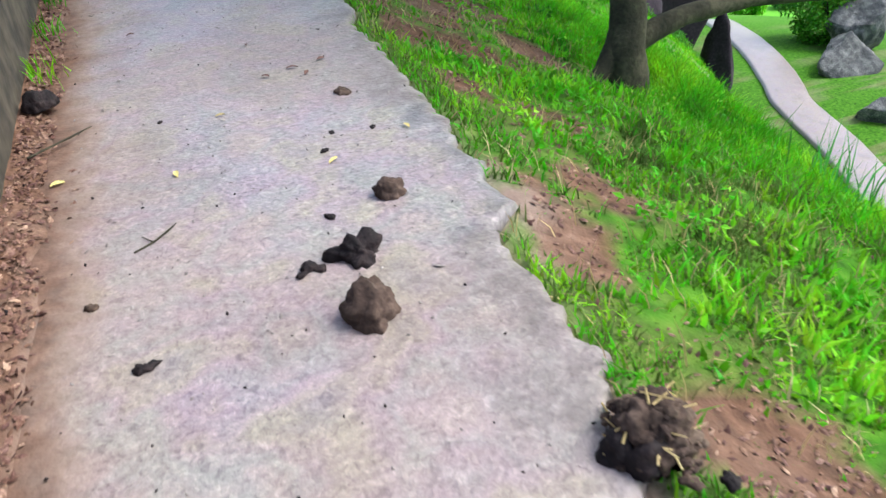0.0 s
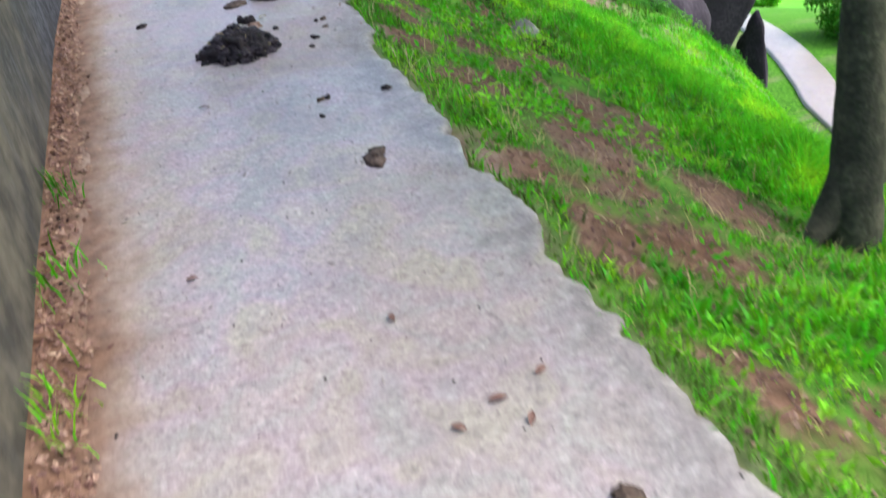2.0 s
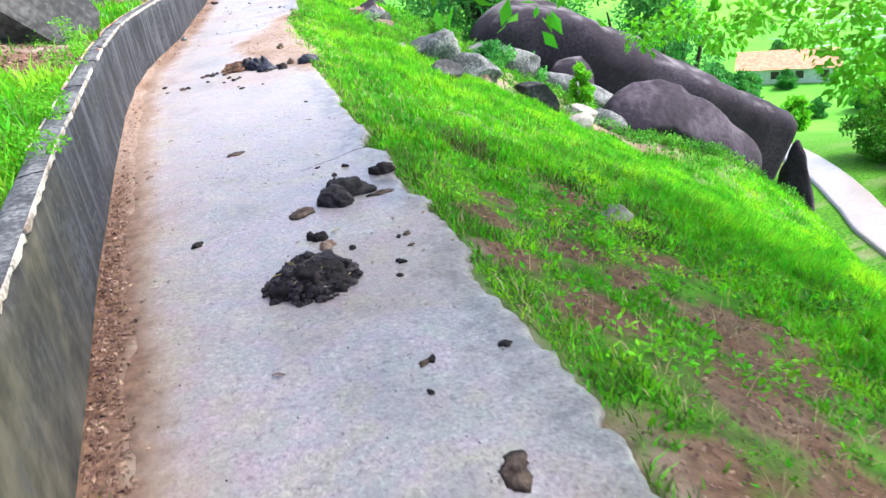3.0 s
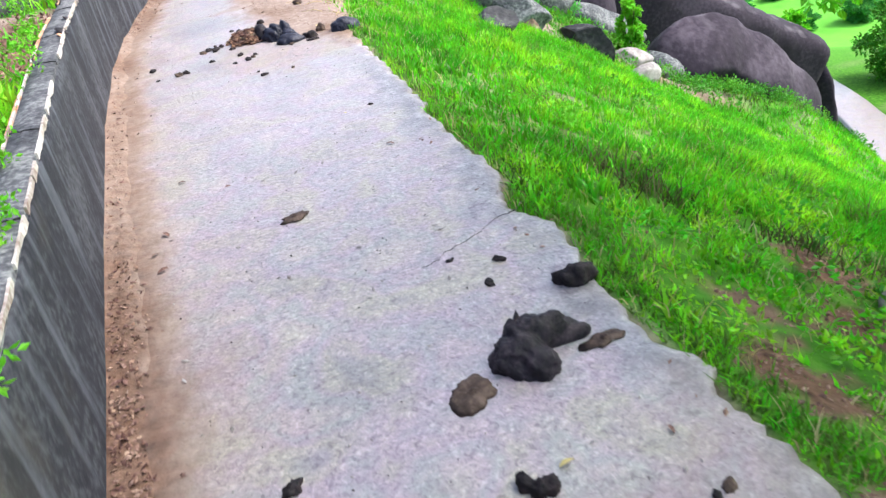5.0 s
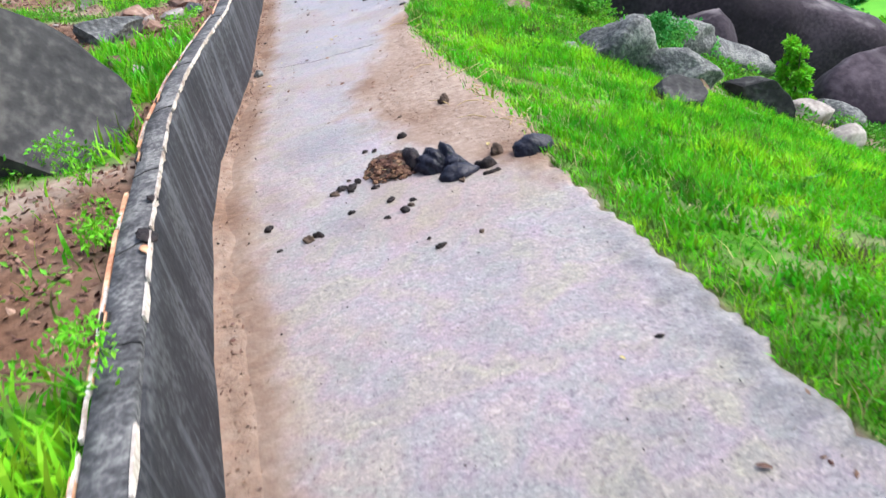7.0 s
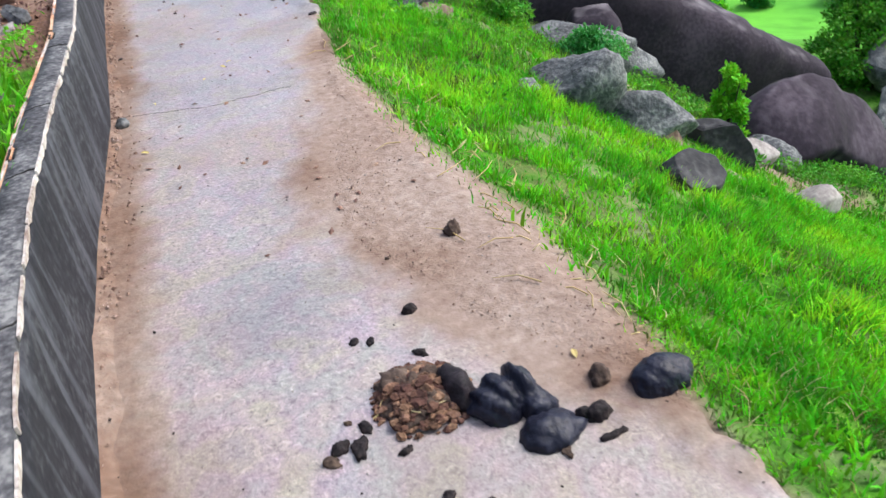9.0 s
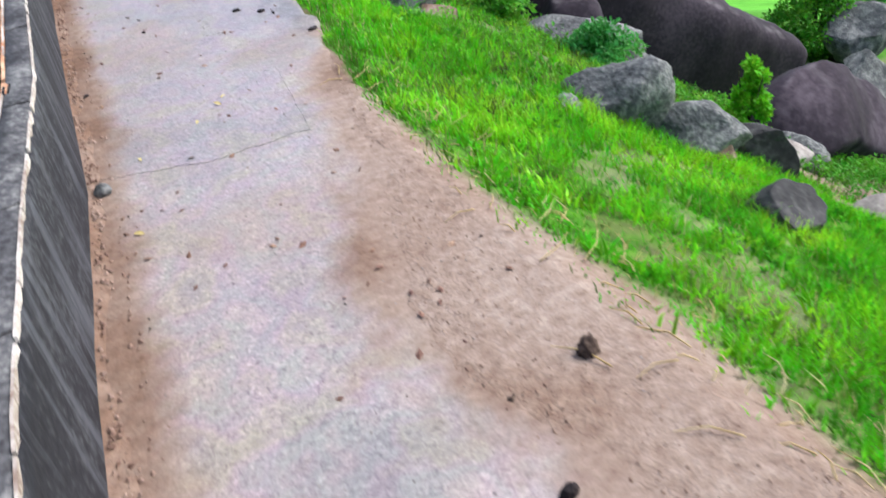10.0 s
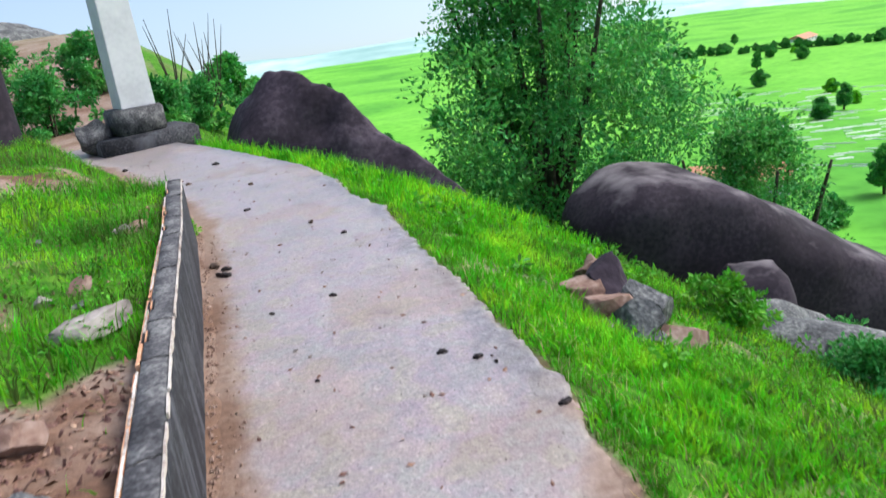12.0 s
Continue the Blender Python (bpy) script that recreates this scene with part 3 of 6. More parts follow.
def build_path():
    ys = np.arange(-5, 28.0, 0.025)
    n = 60
    chip = np.random.default_rng(72).normal(0, 1, len(ys))
    chip = 0.007 * chip + 0.008 * np.convolve(chip, np.ones(4) / 2, "same")
    left = np.minimum(strip_x(ys) - 0.12, edge_x(ys) - 0.4)
    ragged = edge_x(ys) + 0.03 * (fbm(ys * 1.6, ys * 0 + 3, 71, 4) - 0.5) + 0.014 * np.round(4 * fbm(ys * 2.7, ys * 0 + 7, 73, 3)) / 4 + 0.012 * (fbm(ys * 17, ys * 0 + 5, 75, 3) - 0.5) - 0.015 + chip
    rows = []
    for j in range(n + 1):
        f = j / n
        x = left + (ragged - left) * f
        rows.append(np.stack([x, ys, 0.006 * (fbm(x * 2.5, ys * 2.5, 77) - 0.5) - 0.007 * smooth(0.975, 1.0, f + 0 * ys)], -1))
    for drop, out in ((0.05, 0.012), (0.16, 0.0)):
        r = rows[n].copy()
        r[:, 0] += out + 0.02 * (fbm(ys * 14, ys * 0 + drop * 90, 79, 2) - 0.5)
        r[:, 2] = -drop
        rows.append(r)
    verts = np.stack(rows, 1).reshape(-1, 3)
    ob = fast_mesh("path", verts, grid_faces(len(rows), len(ys)), CONCRETE, True)
    px, py = verts[:, 0], verts[:, 1]
    n = 0.14 * (fbm(px * 3, py * 3, 101) - 0.5) + 0.08 * (fbm(px * 14, py * 14, 103) - 0.5)
    dust = 0.97 * (1 - smooth(-0.02, 0.2, px - strip_x(py) + n))
    dust = np.maximum(dust, (0.4 - 0.22 * smooth(7, 10, py)) * (1 - smooth(0.0, 0.42, px - strip_x(py) + 2 * n)))
    dust = np.maximum(dust, np.where(py > 10.3, 0.97 * smooth(-0.32, 0.0, px - dirt_x(py) + 2.2 * n), 0))
    dust = np.maximum(dust, 0.3 * smooth(-0.04, 0.04, px - edge_x(py) + n))
    dust = np.maximum(dust, 0.3 * smooth(0.52, 0.7, fbm(px * 1.1, py * 1.1, 107)))
    ob.data.attributes.new("dust", "FLOAT", "POINT").data.foreach_set("value", np.clip(dust, 0, 1).astype(np.float32))
    rich = 0.8 * (1 - smooth(0.11, 0.25, px - wall_x(py) + 0.8 * n)) * (1 - 0.6 * smooth(7, 9.5, py))
    ob.data.attributes.new("humus", "FLOAT", "POINT").data.foreach_set("value", np.clip(rich, 0, 1).astype(np.float32))
    grime = 0.8 * smooth(-0.24, -0.02, px - edge_x(py) + 2.5 * n) * (1 - smooth(9.5, 11, py) * (1 - smooth(15, 16, py)))
    grime = np.maximum(grime, 0.18 * smooth(0.58, 0.7, fbm(px * 1.6 + 4, py * 1.6, 109)))
    ob.data.attributes.new("grime", "FLOAT", "POINT").data.foreach_set("value", np.clip(grime, 0, 1).astype(np.float32))
    return tagged(ob, "worn pale grey concrete footpath with a crumbling ragged edge", "path", kind="structure")


def build_wall():
    """A thin plastered wall: face, cement top, flaking front edge."""
    ys = np.concatenate([np.arange(-5, WALL_END, 0.1), [WALL_END]])
    base = tagged(new("wall_side"), "low weathered grey plastered wall with dark streaks beside the path", "wall", kind="structure")
    base.location = (float(wall_x(8)), 8, 0)
    o = np.array([float(wall_x(8)), 8, 0])
    slope = np.gradient(wall_x(ys), ys)
    nx, ny = 1 / np.hypot(1, slope), -slope / np.hypot(1, slope)

    def ring(off, z, wob=0.0):
        k = off + wob * (fbm(ys * 3, ys * 0 + z * 40 + off * 90, 83, 3) - 0.5)
        return np.stack([wall_x(ys) + nx * k, ys + ny * k, z + wob * (fbm(ys * 4, ys * 0 + off * 50, 87, 3) - 0.5)], -1) - o

    def strip(name, rings, mat, label=""):
        v = np.stack(rings, 1).reshape(-1, 3)
        m = len(rings)
        f = list(map(tuple, grid_faces(m, len(ys))))
        f += [tuple(range(m)), tuple(reversed(range(len(v) - m, len(v))))]
        me_ob = mesh_object(name, v, f, mat)
        me_ob.parent = base
        return tagged(me_ob, label)

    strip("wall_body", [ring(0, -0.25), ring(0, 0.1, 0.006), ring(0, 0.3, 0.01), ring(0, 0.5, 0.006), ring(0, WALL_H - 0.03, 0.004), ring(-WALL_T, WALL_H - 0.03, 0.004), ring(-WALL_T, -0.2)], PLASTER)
    strip("wall_top", [ring(-0.008, WALL_H - 0.04), ring(-0.006, WALL_H - 0.004, 0.006), ring(-0.02, WALL_H, 0.004), ring(-0.06, WALL_H + 0.004, 0.004), ring(-0.11, WALL_H, 0.006), ring(-0.122, WALL_H - 0.04, 0.006)], CAP, "grey lichen-stained cement wall top")
    return base


build_ground()
build_path()
build_wall()


# ---- rocks ----
def rock(name, place, size, seed, mat, label, turn=0.0, tilt=0.0, lean=0.0, cuts=4, rough=0.16, level=4, sink=0.3, category="rock", sharp=False):
    """A boulder: a ball cut by a few planes and weathered by noise, sunk into the ground."""
    rng = random.Random(seed)
    bm = bmesh.new()
    bmesh.ops.create_icosphere(bm, subdivisions=level, radius=1)
    planes = []
    for _ in range(cuts):
        n = Vector((rng.uniform(-1, 1), rng.uniform(-1, 1), rng.uniform(-0.4, 1))).normalized()
        planes.append((n, rng.uniform(0.35, 0.62) if sharp else rng.uniform(0.55, 0.85)))
    off = Vector((seed * 7.13, seed * 3.7, seed * 1.9))
    for v in bm.verts:
        p = v.co.copy()
        for n, dist in planes:
            over = p.dot(n) - dist
            if over > 0:
                p -= n * over * (0.97 if sharp else 0.9)
        k = 1 + rough * noise.noise(p * 1.4 + off) + rough * 0.45 * noise.noise(p * 4 + off) + rough * 0.18 * noise.noise(p * 11 + off)
        p *= k
        v.co = Vector((p.x * size[0], p.y * size[1], p.z * size[2]))
    ob = part(name, bm, mat, shade=not sharp)
    x, y = place[:2]
    z = place[2] if len(place) > 2 else ground_at(x, y) + size[2] * (1 - 2 * sink) 
    ob.matrix_world = pose(x, y, z, tilt, lean, turn)
    return tagged(ob, label, category)


def spine_rock(name, stations, seed, mat, label, flat=0.7, rough=0.08, blunt=12):
    """A long whaleback boulder lofted along a few stations (x, y, z, radius)."""
    n_ring, n_seg = 64, 36
    pts = np.array(stations, float)
    s = np.linspace(0, len(pts) - 1, n_ring)
    line = np.stack([np.interp(s, np.arange(len(pts)), pts[:, i]) for i in range(4)], -1)
    k = np.array([0.1, 0.2, 0.4, 0.2, 0.1])
    for i in range(4):
        pad = np.concatenate([[line[0, i]] * 8, line[:, i], [line[-1, i]] * 8])
        for _ in range(4):
            pad = np.convolve(pad, k, "same")
        line[:, i] = pad[8:-8]
    t = np.linspace(-1, 1, n_ring)
    cap = np.clip(1 - np.abs(t) ** blunt, 0.0, 1) ** 0.5
    o = pts[:, :3].mean(0)
    bm = bmesh.new()
    rings = []
    off = Vector((seed * 5.1, seed * 2.3, seed * 9.7))
    for i in range(n_ring):
        a, b = line[max(i - 1, 0), :3], line[min(i + 1, n_ring - 1), :3]
        ax = Vector(b - a).normalized()
        side = ax.cross(Vector((0, 0, 1))).normalized()
        up = side.cross(ax).normalized()
        ring = []
        for j in range(n_seg):
            ang = 2 * math.pi * j / n_seg
            c, sn = math.cos(ang), math.sin(ang)
            c, sn = math.copysign(abs(c) ** flat, c), math.copysign(abs(sn) ** flat, sn)
            r = line[i, 3] * cap[i]
            p = Vector(line[i, :3] - o) + side * (c * r) + up * (sn * r)
            w = p * (0.9 / max(0.5, pts[:, 3].max()))
            p += (side * c + up * sn) * r * rough * (noise.noise(w + off) + 0.4 * noise.noise(w * 3 + off) + 0.15 * noise.noise(w * 9 + off))
            ring.append(bm.verts.new(p))
        rings.append(ring)
    for i in range(n_ring - 1):
        for j in range(n_seg):
            bm.faces.new((rings[i][j], rings[i][(j + 1) % n_seg], rings[i + 1][(j + 1) % n_seg], rings[i + 1][j]))
    bm.faces.new(list(reversed(rings[0])))
    bm.faces.new(rings[-1])
    bmesh.ops.recalc_face_normals(bm, faces=bm.faces)
    ob = part(name, bm, mat)
    ob.location = o
    return tagged(ob, label, "rock")


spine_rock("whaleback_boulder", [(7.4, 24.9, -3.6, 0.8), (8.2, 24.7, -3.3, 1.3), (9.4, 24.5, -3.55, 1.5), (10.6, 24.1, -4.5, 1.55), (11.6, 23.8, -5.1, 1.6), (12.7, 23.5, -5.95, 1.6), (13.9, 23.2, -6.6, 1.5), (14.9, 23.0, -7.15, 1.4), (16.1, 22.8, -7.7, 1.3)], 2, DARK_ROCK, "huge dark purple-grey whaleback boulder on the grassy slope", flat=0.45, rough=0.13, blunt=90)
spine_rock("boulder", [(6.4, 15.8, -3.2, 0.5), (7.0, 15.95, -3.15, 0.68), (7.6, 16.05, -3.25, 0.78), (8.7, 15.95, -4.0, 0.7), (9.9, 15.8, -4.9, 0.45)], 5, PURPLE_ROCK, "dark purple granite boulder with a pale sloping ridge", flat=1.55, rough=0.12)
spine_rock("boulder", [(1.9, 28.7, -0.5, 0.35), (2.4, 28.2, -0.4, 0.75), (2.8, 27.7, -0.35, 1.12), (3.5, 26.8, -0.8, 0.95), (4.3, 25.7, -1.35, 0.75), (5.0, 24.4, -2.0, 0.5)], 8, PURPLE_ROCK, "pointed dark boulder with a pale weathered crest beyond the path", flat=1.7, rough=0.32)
# ---- grass ----
def blades(name, xs, ys, lengths, widths, bend, mat, label, rng, lift=0.0):
    n = len(xs)
    z0 = height(xs, ys) - 0.01 + lift
    ang = rng.uniform(0, 2 * np.pi, n)
    lean_a = rng.uniform(0, 2 * np.pi, n)
    lean = bend * rng.uniform(0.2, 1.0, n)
    dx, dy = np.cos(ang) * widths / 2, np.sin(ang) * widths / 2
    lx, ly = np.cos(lean_a) * lean * lengths, np.sin(lean_a) * lean * lengths
    v = np.empty((n, 5, 3))
    h = lengths * np.sqrt(np.clip(1 - lean ** 2 * 0.7, 0.1, 1))
    v[:, 0] = np.stack([xs - dx, ys - dy, z0], -1)
    v[:, 1] = np.stack([xs + dx, ys + dy, z0], -1)
    v[:, 2] = np.stack([xs + dx * 0.8 + lx * 0.35, ys + dy * 0.8 + ly * 0.35, z0 + h * 0.6], -1)
    v[:, 3] = np.stack([xs - dx * 0.8 + lx * 0.35, ys - dy * 0.8 + ly * 0.35, z0 + h * 0.6], -1)
    v[:, 4] = np.stack([xs + lx, ys + ly, z0 + h], -1)
    base = np.arange(n)[:, None] * 5
    f = np.concatenate([base + np.array([[0, 1, 2]]), base + np.array([[0, 2, 3]]), base + np.array([[3, 2, 4]])])
    ob = fast_mesh(name, v.reshape(-1, 3), f, mat)
    return tagged(ob, label, "grass", kind="stuff")


GR = np.random.default_rng(5)


def sow(n, x0, x1, y0, y1, keep):
    xs, ys = GR.uniform(x0, x1, n), GR.uniform(y0, y1, n)
    ok = GR.uniform(0, 1, n) < keep(xs, ys)
    return xs[ok], ys[ok]


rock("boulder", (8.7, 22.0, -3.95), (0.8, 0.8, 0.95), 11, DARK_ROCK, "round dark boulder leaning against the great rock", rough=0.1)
rock("stone_slab", (8.2, 20.9, -3.75), (1.4, 0.45, 0.42), 31, GREY_ROCK, "long pale grey rock sloping below the round boulder", turn=-15, lean=25)
rock("boulder", (2.95, 14.7, -0.88), (0.40, 0.32, 0.42), 12, GREY_ROCK, "lichened grey granite rock in the grass", turn=-25, rough=0.2, cuts=6)
rock("boulder", (3.4, 14.3, -1.2), (0.46, 0.25, 0.26), 32, GREY_ROCK, "low fissured grey rock beside the larger rock", turn=-35, lean=15, rough=0.22, cuts=6)
rock("stone_slab", (2.3, 14.65, -0.76), (0.26, 0.18, 0.2), 33, GREY_ROCK, "low dark rock half hidden in tall grass", turn=10, rough=0.2)
rock("stone_slab", (4.5, 14.6, -1.86), (0.55, 0.22, 0.36), 13, SLATE, "dark tilted stone slab in the slope", turn=-48, lean=18, cuts=7, sharp=True)
rock("boulder", (6.0, 15.2, -2.85), (0.46, 0.26, 0.3), 14, GREY_ROCK, "pale lichened rock lying in the slope", turn=-35, lean=18)
rock("boulder", (5.3, 14.9, -2.42), (0.38, 0.2, 0.2), 34, PALE_ROCK, "small pale rock in the slope", turn=-20)
rock("stone_block", (3.5, 14.1, -1.36), (0.2, 0.17, 0.24), 15, RED_ROCK, "small earth-brown stone block", cuts=7, sharp=True)
rock("stone_slab", (2.45, 13.0, -0.82), (0.33, 0.22, 0.2), 16, SLATE, "flat dark grey stone at the edge of the grass verge", turn=-15, cuts=6, sharp=True)
rock("boulder", (5.0, 17.5, -1.9), (0.9, 0.5, 0.45), 35, GREY_ROCK, "flat grey rock above the bush", turn=-20)
rock("stone", (4.65, 13.5, -2.1), (0.26, 0.18, 0.16), 36, PALE_ROCK, "small pale stone in the grass", cuts=5)
rock("stone", (1.72, 7.3, -0.62), (0.1, 0.08, 0.09), 37, PALE_ROCK, "small pale stone in the grass slope")
for k, (rx, ry, rz, a, mat, word) in enumerate(((3.35, 18.15, -0.78, 0.15, RED_ROCK, "brown"), (3.15, 17.85, -0.66, 0.19, RED_ROCK, "reddish"), (2.98, 17.5, -0.52, 0.21, PURPLE_ROCK, "dark"), (2.75, 17.4, -0.6, 0.16, RED_ROCK, "reddish"), (2.88, 17.15, -0.62, 0.19, RED_ROCK, "reddish"), (3.1, 17.1, -0.7, 0.22, GREY_ROCK, "grey"), (2.78, 16.9, -0.68, 0.2, GREY_ROCK, "grey"), (2.95, 16.75, -0.76, 0.2, RED_ROCK, "brown"), (2.72, 16.6, -0.74, 0.21, GREY_ROCK, "grey"), (2.6, 16.95, -0.66, 0.12, PALE_ROCK, "pale"), (2.86, 16.4, -0.8, 0.15, GREY_ROCK, "grey"))):
    tagged(rock("rubble_stone", (rx - 0.28, ry, rz + 0.1), (a * 1.6, a * 1.3, a * 1.25), 40 + k, mat, "broken %s rubble stone heaped on the verge" % word, turn=k * 47, tilt=k * 29 % 40 - 20, cuts=9, rough=0.1, level=4, sharp=True), group="rubble heap on the verge")
# beyond the wall
rock("boulder", (-2.1, 11.55, 1.02), (1.2, 0.7, 0.66), 21, SLATE, "large leaning dark grey boulder above the wall", turn=12, lean=42, rough=0.07, cuts=6, sharp=True)
rock("boulder", (-2.5, 13.9, 0.85), (0.5, 0.4, 0.3), 22, PALE_ROCK, "pale weathered rock behind the wall", turn=40)
rock("boulder", (-3.0, 15.2, 1.0), (0.6, 0.5, 0.5), 23, GREY_ROCK, "grey rock in the hillside grass")
rock("stone_slab", (-0.66, 16.5, 0.62), (0.22, 0.17, 0.075), 24, PALE_ROCK, "flat pale stone slab overhanging beside the wall", turn=10, cuts=9, rough=0.1, sharp=True)
for k, (lx, ly, a, mat) in enumerate(((-1.05, 14.9, 0.11, PALE_ROCK), (-1.35, 15.05, 0.2, RED_ROCK), (-0.95, 15.6, 0.12, RED_ROCK), (-1.5, 14.2, 0.26, GREY_ROCK), (-1.2, 14.45, 0.12, RED_ROCK), (-1.05, 13.75, 0.09, PALE_ROCK), (-1.4, 13.3, 0.12, RED_ROCK), (-1.75, 16.0, 0.14, PALE_ROCK), (-2.1, 17.4, 0.12, PALE_ROCK), (-1.3, 18.2, 0.1, PALE_ROCK), (-0.85, 15.1, 0.1, GREY_ROCK), (-1.6, 12.9, 0.2, GREY_ROCK))):
    rock("rubble_stone", (lx, ly), (a * 1.4, a * 1.0, a * 0.7), 60 + k, mat, "loose angular stone in the earth behind the wall", turn=k * 61, cuts=9, level=4, sharp=True)
chips = random.Random(77)
for k in range(26):
    ly = chips.uniform(11.6, 18.5)
    lx = float(wall_x(ly)) - 0.25 - abs(chips.gauss(0, 0.7))
    a = chips.uniform(0.03, 0.09)
    rock("rubble_stone", (lx, ly), (a * 1.4, a, a * 0.7), 200 + k, (RED_ROCK, PALE_ROCK, RED_ROCK, GREY_ROCK)[k % 4], "small broken stone lying on the bank behind the wall", turn=chips.uniform(0, 360), cuts=7, level=3, sharp=True)
rock("stone", (-0.53, 14.4, 0.02), (0.045, 0.04, 0.035), 80, GREY_ROCK, "small grey stone at the foot of the wall", level=3)
spine_rock("rock_dome", [(-7, 54, 0.5, 2.4), (-4, 55, 0.6, 2.8), (-0.5, 56, -0.2, 2.3)], 17, GREY_ROCK, "bare rounded rock dome on the hill behind shrubs")
for k, (bx, by, bz, a, b2, c2, word) in enumerate(((17.6, 22.9, -10.3, 0.75, 0.8, 2.4, "upright dark"), (26.4, 25.6, -11.8, 2.0, 1.4, 1.3, "broad grey"), (28.8, 28.0, -11.4, 1.6, 1.4, 1.7, "rounded grey"), (23.5, 20.5, -11.9, 1.2, 1.0, 0.9, "grey"))):
    rock("boulder", (bx, by, bz), (a, b2, c2), 90 + k, GREY_ROCK if k else DARK_ROCK, word + " boulder beside the lower road", turn=k * 33, rough=0.18, cuts=8, sharp=k > 0)


# ---- lower road ----
def build_lower_road():
    pts = np.array([(28, 37), (25.6, 31.6), (24.2, 28.2), (22.9, 25.6), (21.5, 23.2), (20.8, 20.5), (19.5, 16.8), (16.5, 11), (15, 3), (14, -8)], float)
    s = np.linspace(0, len(pts) - 1, 160)
    cx, cy = np.interp(s, np.arange(len(pts)), pts[:, 0]), np.interp(s, np.arange(len(pts)), pts[:, 1])
    k = np.ones(15) / 15
    cx, cy = np.convolve(np.pad(cx, 7, "edge"), k, "valid"), np.convolve(np.pad(cy, 7, "edge"), k, "valid")
    tx, ty = np.gradient(cx), np.gradient(cy)
    ln = np.hypot(tx, ty)
    nx, ny = ty / ln, -tx / ln
    rows = []
    for off, z in ((-0.82, -0.5), (-0.8, -0.02), (-0.7, 0.01), (0.7, 0.01), (0.8, -0.02), (0.82, -0.5)):
        o = off + 0.12 * (fbm(s * 2.1, s * 0 + off, 111) - 0.5)
        x, y = cx + nx * o, cy + ny * o
        rows.append(np.stack([x, y, height(x, y) + 0.14 + z], -1))
    ob = fast_mesh("road", np.stack(rows, 1).reshape(-1, 3), grid_faces(len(rows), len(s)), CONCRETE, True)
    return tagged(ob, "pale concrete lane on the lower terrace of the hill", "road", kind="structure")


build_lower_road()


# ---- trees and shrubs ----
def tube(points, radii, seg=9, seed=0, knobble=0.12):
    bm = bmesh.new()
    pts = [Vector(p) for p in points]
    fine = []
    for i in range(len(pts) - 1):
        for j in range(5):
            f = j / 5
            fine.append((pts[i].lerp(pts[i + 1], f), radii[i] + (radii[i + 1] - radii[i]) * f))
    fine.append((pts[-1], radii[-1]))
    rings = []
    for i, (p, r) in enumerate(fine):
        ax = (fine[min(i + 1, len(fine) - 1)][0] - fine[max(i - 1, 0)][0]).normalized()
        a = ax.orthogonal().normalized() if i == 0 else (a - ax * a.dot(ax)).normalized()
        b = ax.cross(a)
        ring = []
        for j in range(seg):
            ang = 2 * math.pi * j / seg
            q = p + (a * math.cos(ang) + b * math.sin(ang)) * r
            ring.append(bm.verts.new(p + (q - p) * (1 + knobble * noise.noise(q * 6 + Vector((seed, 0, 0))))))
        rings.append(ring)
    for i in range(len(rings) - 1):
        for j in range(seg):
            bm.faces.new((rings[i][j], rings[i][(j + 1) % seg], rings[i + 1][(j + 1) % seg], rings[i + 1][j]))
    bm.faces.new(list(reversed(rings[0])))
    bm.faces.new(rings[-1])
    return bm


def crown(name, clumps, per, leaf, mat, parent, seed, label="", droop=0.0):
    """Leaves round many small clumps (x, y, z, radius), each leaf a bent two-sided blade."""
    rng = np.random.default_rng(seed)
    c = np.repeat(np.array(clumps, float), per, axis=0)
    n = len(c)
    v = rng.normal(size=(n, 3))
    v /= np.linalg.norm(v, axis=1)[:, None]
    p = c[:, :3] + v * (c[:, 3] * rng.uniform(0.15, 1.0, n) ** 0.6)[:, None] * np.array([1, 1, 0.75])
    along = v + rng.normal(size=(n, 3)) * 0.8
    along[:, 2] -= droop
    along /= np.linalg.norm(along, axis=1)[:, None]
    side = np.cross(along, rng.normal(size=(n, 3)))
    side /= np.linalg.norm(side, axis=1)[:, None]
    up = np.cross(side, along)
    size = leaf * rng.uniform(0.6, 1.3, n)[:, None]
    q = np.empty((n, 4, 3))
    q[:, 0] = p
    q[:, 1] = p + along * size * 0.5 + side * size * 0.24 + up * size * 0.06
    q[:, 2] = p + along * size - up * size * 0.06
    q[:, 3] = p + along * size * 0.5 - side * size * 0.24 + up * size * 0.06
    ob = fast_mesh(name, q.reshape(-1, 3), np.arange(n * 4).reshape(-1, 4), mat)
    ob.parent = parent
    return tagged(ob, label)


